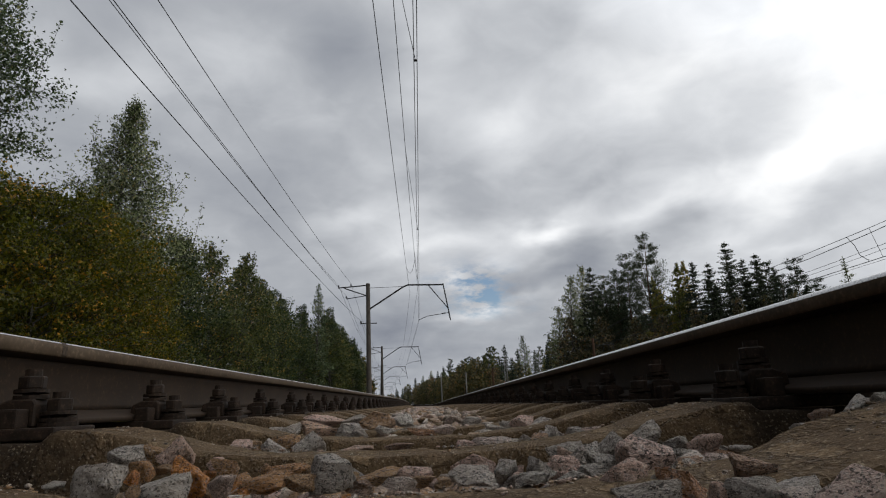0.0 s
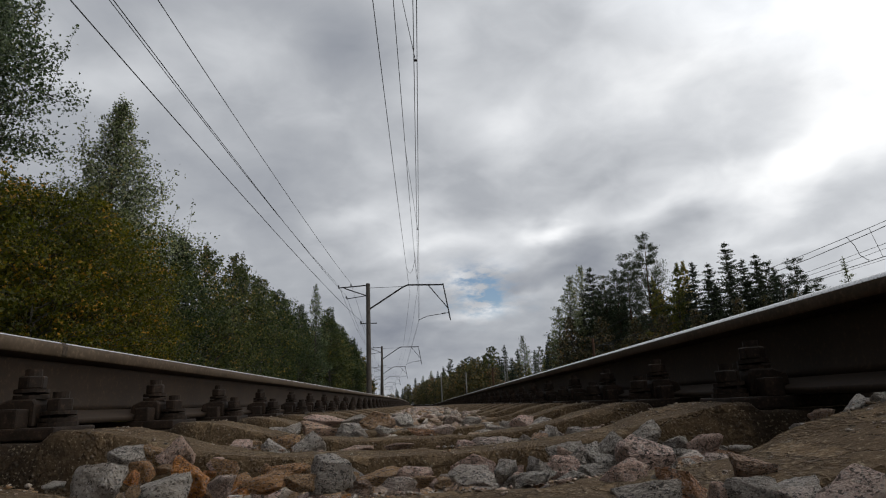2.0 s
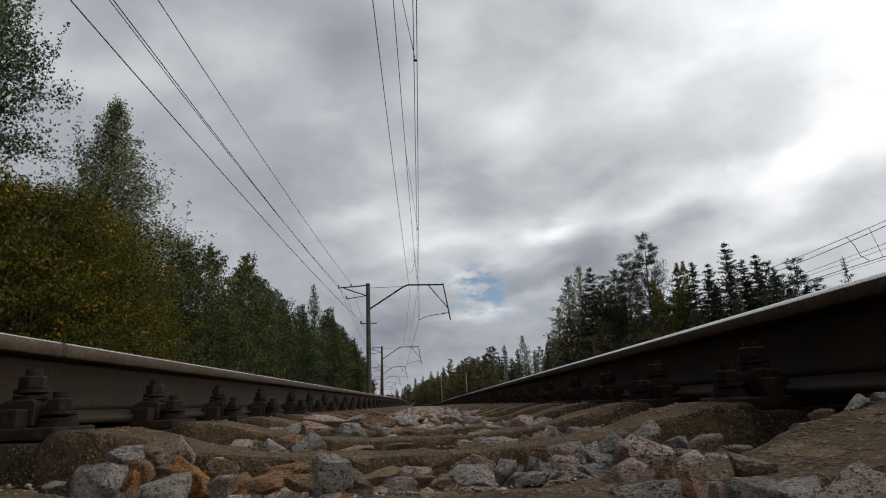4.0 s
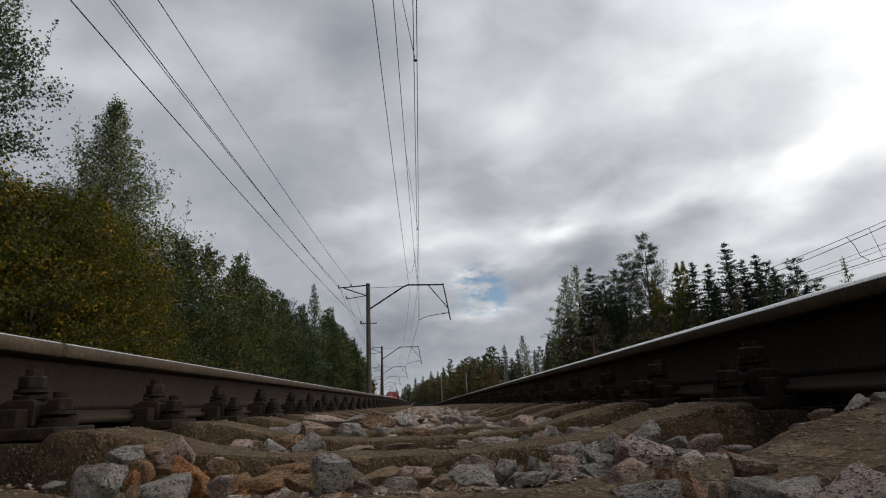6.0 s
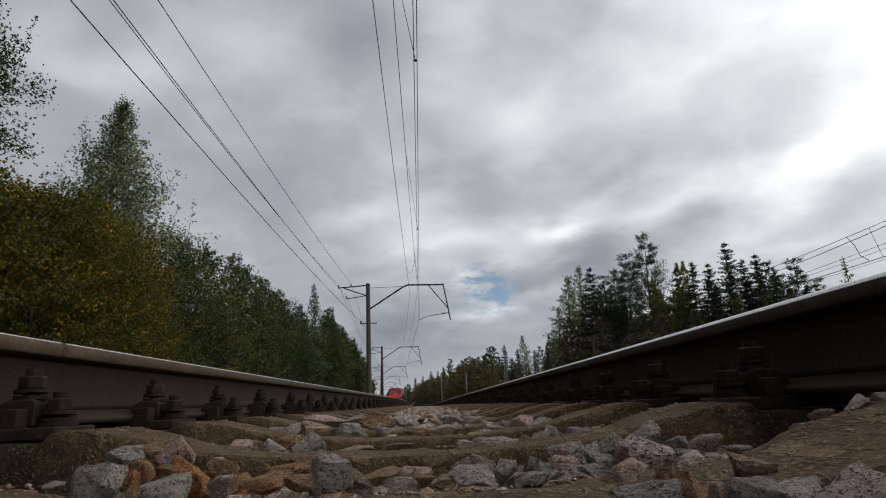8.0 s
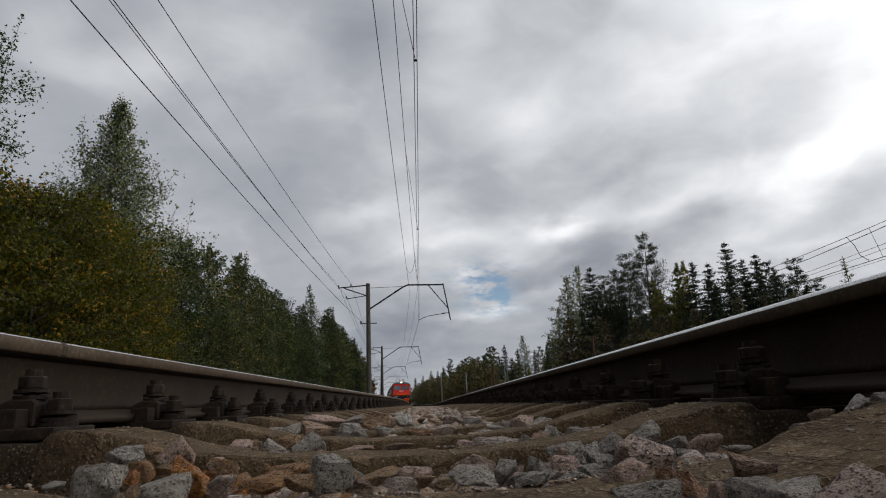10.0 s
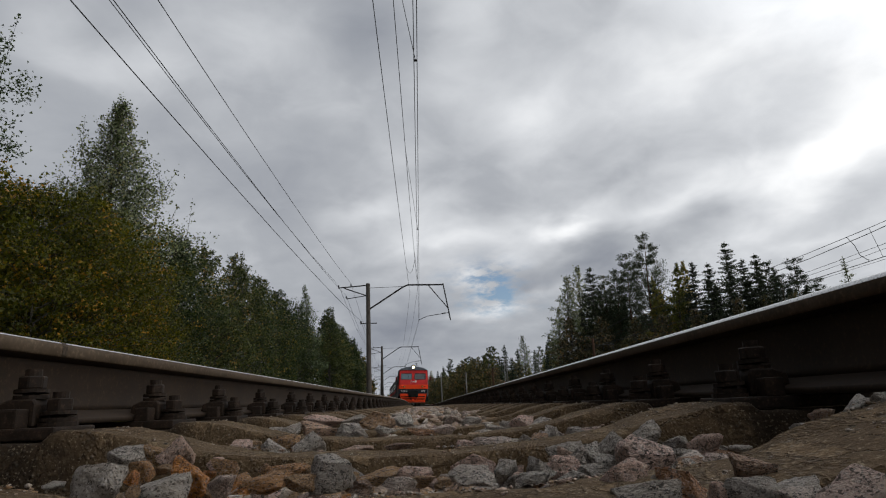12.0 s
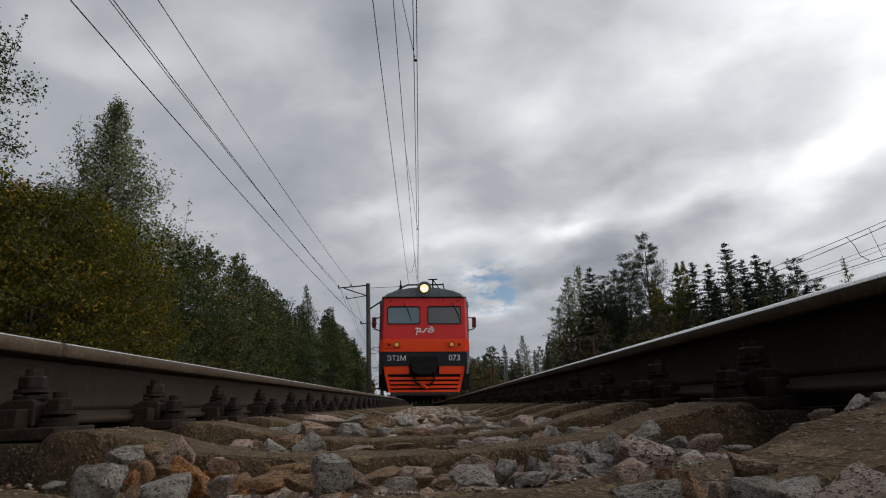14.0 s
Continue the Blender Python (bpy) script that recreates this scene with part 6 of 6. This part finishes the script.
    rod(bm, (0.36, 0.9, 4.62), (0.62, 0.9, 4.25), 0.02)
    part("horn", bm, M_BLACK, car)
    for s in (-1, 1):
        bm = bmesh.new()
        box(bm, s * 1.92 - 0.075, s * 1.92 + 0.075, 0.48, 0.62, 2.70, 3.10, 0.03)
        mirror = part("side_mirror", bm, M_MIRROR, car, "dark red mirror housing")
        bm = bmesh.new()
        rod(bm, (s * 1.72, 0.62, 2.60), (s * 1.92, 0.56, 2.66), 0.022)
        rod(bm, (s * 1.92, 0.56, 2.66), (s * 1.92, 0.56, 2.72), 0.022)
        rod(bm, (s * 1.72, 0.62, 3.10), (s * 1.90, 0.56, 3.06), 0.022)
        part("mirror_arm", bm, M_BLACK, mirror)
    # the apron below the floor
    bm = bmesh.new()
    for s in (-1, 1):
        prism(bm, [(s * 0.55, 0.93), (s * 0.55, 1.235), (s * 1.52, 1.235), (s * 1.46, 0.93)], 0.02, 0.10)
        prism(bm, [(s * 1.46, 0.93), (s * 1.52, 1.235), (s * 1.42, 1.235), (s * 1.20, 0.28), (s * 1.30, 0.28)], 0.02, 0.10)
    for z in (0.32, 0.47, 0.62, 0.78):
        h = 1.24 + (z - 0.3) * 0.32
        box(bm, -h, h, 0.02, 0.08, z - 0.045, z + 0.045)
    part("apron", bm, M_ORANGE, car, "orange-red slatted apron")
    bm = bmesh.new()
    box(bm, -1.40, 1.40, 0.14, 0.30, 0.28, 1.0)
    part("apron_backing", bm, M_BLACK, car)
    bm = bmesh.new()
    box(bm, -1.24, 1.24, -0.02, 0.2, 0.16, 0.28, 0.02)
    part("guard_beam", bm, M_GREASE, car, "dirty dark guard beam")
    bm = bmesh.new()
    box(bm, -0.13, 0.02, -0.10, 0.02, 0.46, 0.62, 0.03)
    rod(bm, (-0.02, -0.08, 0.50), (0.13, -0.08, 0.40), 0.06)
    part("draw_hook", bm, M_ORANGE, car)
    bm = bmesh.new()
    box(bm, -0.55, 0.52, -0.06, 0.4, 1.25, 1.58, 0.03)
    prism(bm, [(-0.50, 1.30), (0.50, 1.30), (0.40, 0.98), (0.2, 0.90), (-0.2, 0.90), (-0.40, 0.98)], -0.35, 0.2)
    part("coupler", bm, M_BLACK, car)
    for s in (-1, 1):
        bm = bmesh.new()
        rod(bm, (s * 0.45, -0.05, 1.0), (s * 0.30, -0.06, 0.62), 0.035)
        rod(bm, (s * 0.30, -0.06, 0.62), (s * 0.10, -0.06, 0.48), 0.035)
        part("brake_hose", bm, M_BLACK, car, "black rubber brake hose")
        bm = bmesh.new()
        rod(bm, (s * 1.5, 0.15, 1.2), (s * 1.46, 0.5, 0.45), 0.08)
        part("apron_strut", bm, M_BLACK, car)
        bm = bmesh.new()
        box(bm, min(s * 1.42, s * 1.72), max(s * 1.42, s * 1.72), 0.7, 1.0, 0.42, 1.25, 0.03)
        box(bm, min(s * 1.40, s * 1.76), max(s * 1.40, s * 1.76), 0.62, 1.0, 0.40, 0.46, 0.01)
        part("step_board", bm, M_BLACK, car)
    return car


lead_car = build_car(True)
next_car = build_car(False)
cars = [lead_car, next_car] + [copy_thing(next_car, Matrix()) for k in range(2)]
RAIL_TOP = 0.200
SPEED, AT_END = 23.8, 22.85


def sway(thing, leans):
    """Bends a whole tree about its foot: seconds and degrees of lean across the track."""
    m = thing.matrix_basis.copy()
    foot, turn = m.translation.copy(), m.to_quaternion().to_matrix().to_4x4()
    walk(thing, [(t, Matrix.Translation(foot) @ pose(0, 0, 0, 0, a, 0) @ turn) for t, a in leans])


def motions():
    """The train comes up the track, the clouds drift and the wind bends the trees."""
    for k, car in enumerate(cars):
        rows = []
        for i in range(29):
            t = i * 0.5
            y = AT_END + SPEED * (14.0 - t) + k * 20.6
            rows.append((t, line_pose(y, -0.07, RAIL_TOP)))
        walk(car, rows)
    walk(sky, [(0.0, pose(0, 0, 0)), (7.0, pose(31, -29, 0)), (14.0, pose(62, -58, 0))])
    sway(t_tall[0], ((0, 2.3), (0.5, 1.6), (1, 0.8), (1.5, 0.4), (2, 0), (2.5, -0.6), (3, -0.7), (5.5, -1.4), (6, -1.1), (6.5, -0.5), (7, -0.1), (8.2, 0.2), (10.5, -0.3), (12.5, -0.1), (14, -0.9)))
    sway(t_edge[0], ((0, 3.1), (0.7, 4.8), (1.5, 5.7), (2.2, 5.2), (3, 4.4), (5.5, 3.6), (6.5, 0.9), (7.5, -0.4), (8.2, -0.4), (11, -3.1), (12.5, -2.5), (14, -1.8)))
    sway(t_slim[0], ((0, 2.4), (1, 2.4), (2, 1.1), (3, 0), (5.5, 0.2), (8, 0.2), (10.5, -2.4), (12, -4.0), (12.5, -4.6), (14, -3.3)))
    sway(t_young[1], ((0, 3), (0.5, 0.6), (1, -1.6), (1.5, -2.3), (2, -0.9), (2.5, 2), (3, 4.0), (5.5, 0.7), (7, 0), (8, -2), (10.5, 0.5), (13, -2), (14, -0.7)))
    for tree in t_big_birch[:2]:
        sway(tree, ((0, 1.5), (2, 1), (3, 1), (5.5, -1.2), (7, -0.7), (8, 0.2), (10.5, -0.5), (14, 0)))
    for k, tree in enumerate(t_alder[:5] + t_young[:1] + t_young[2:5]):
        sway(tree, [(i * 0.7, 0.9 * math.sin(i * 0.9 + k * 1.7) + 0.5 * math.sin(i * 2.1 + k)) for i in range(21)])


motions()
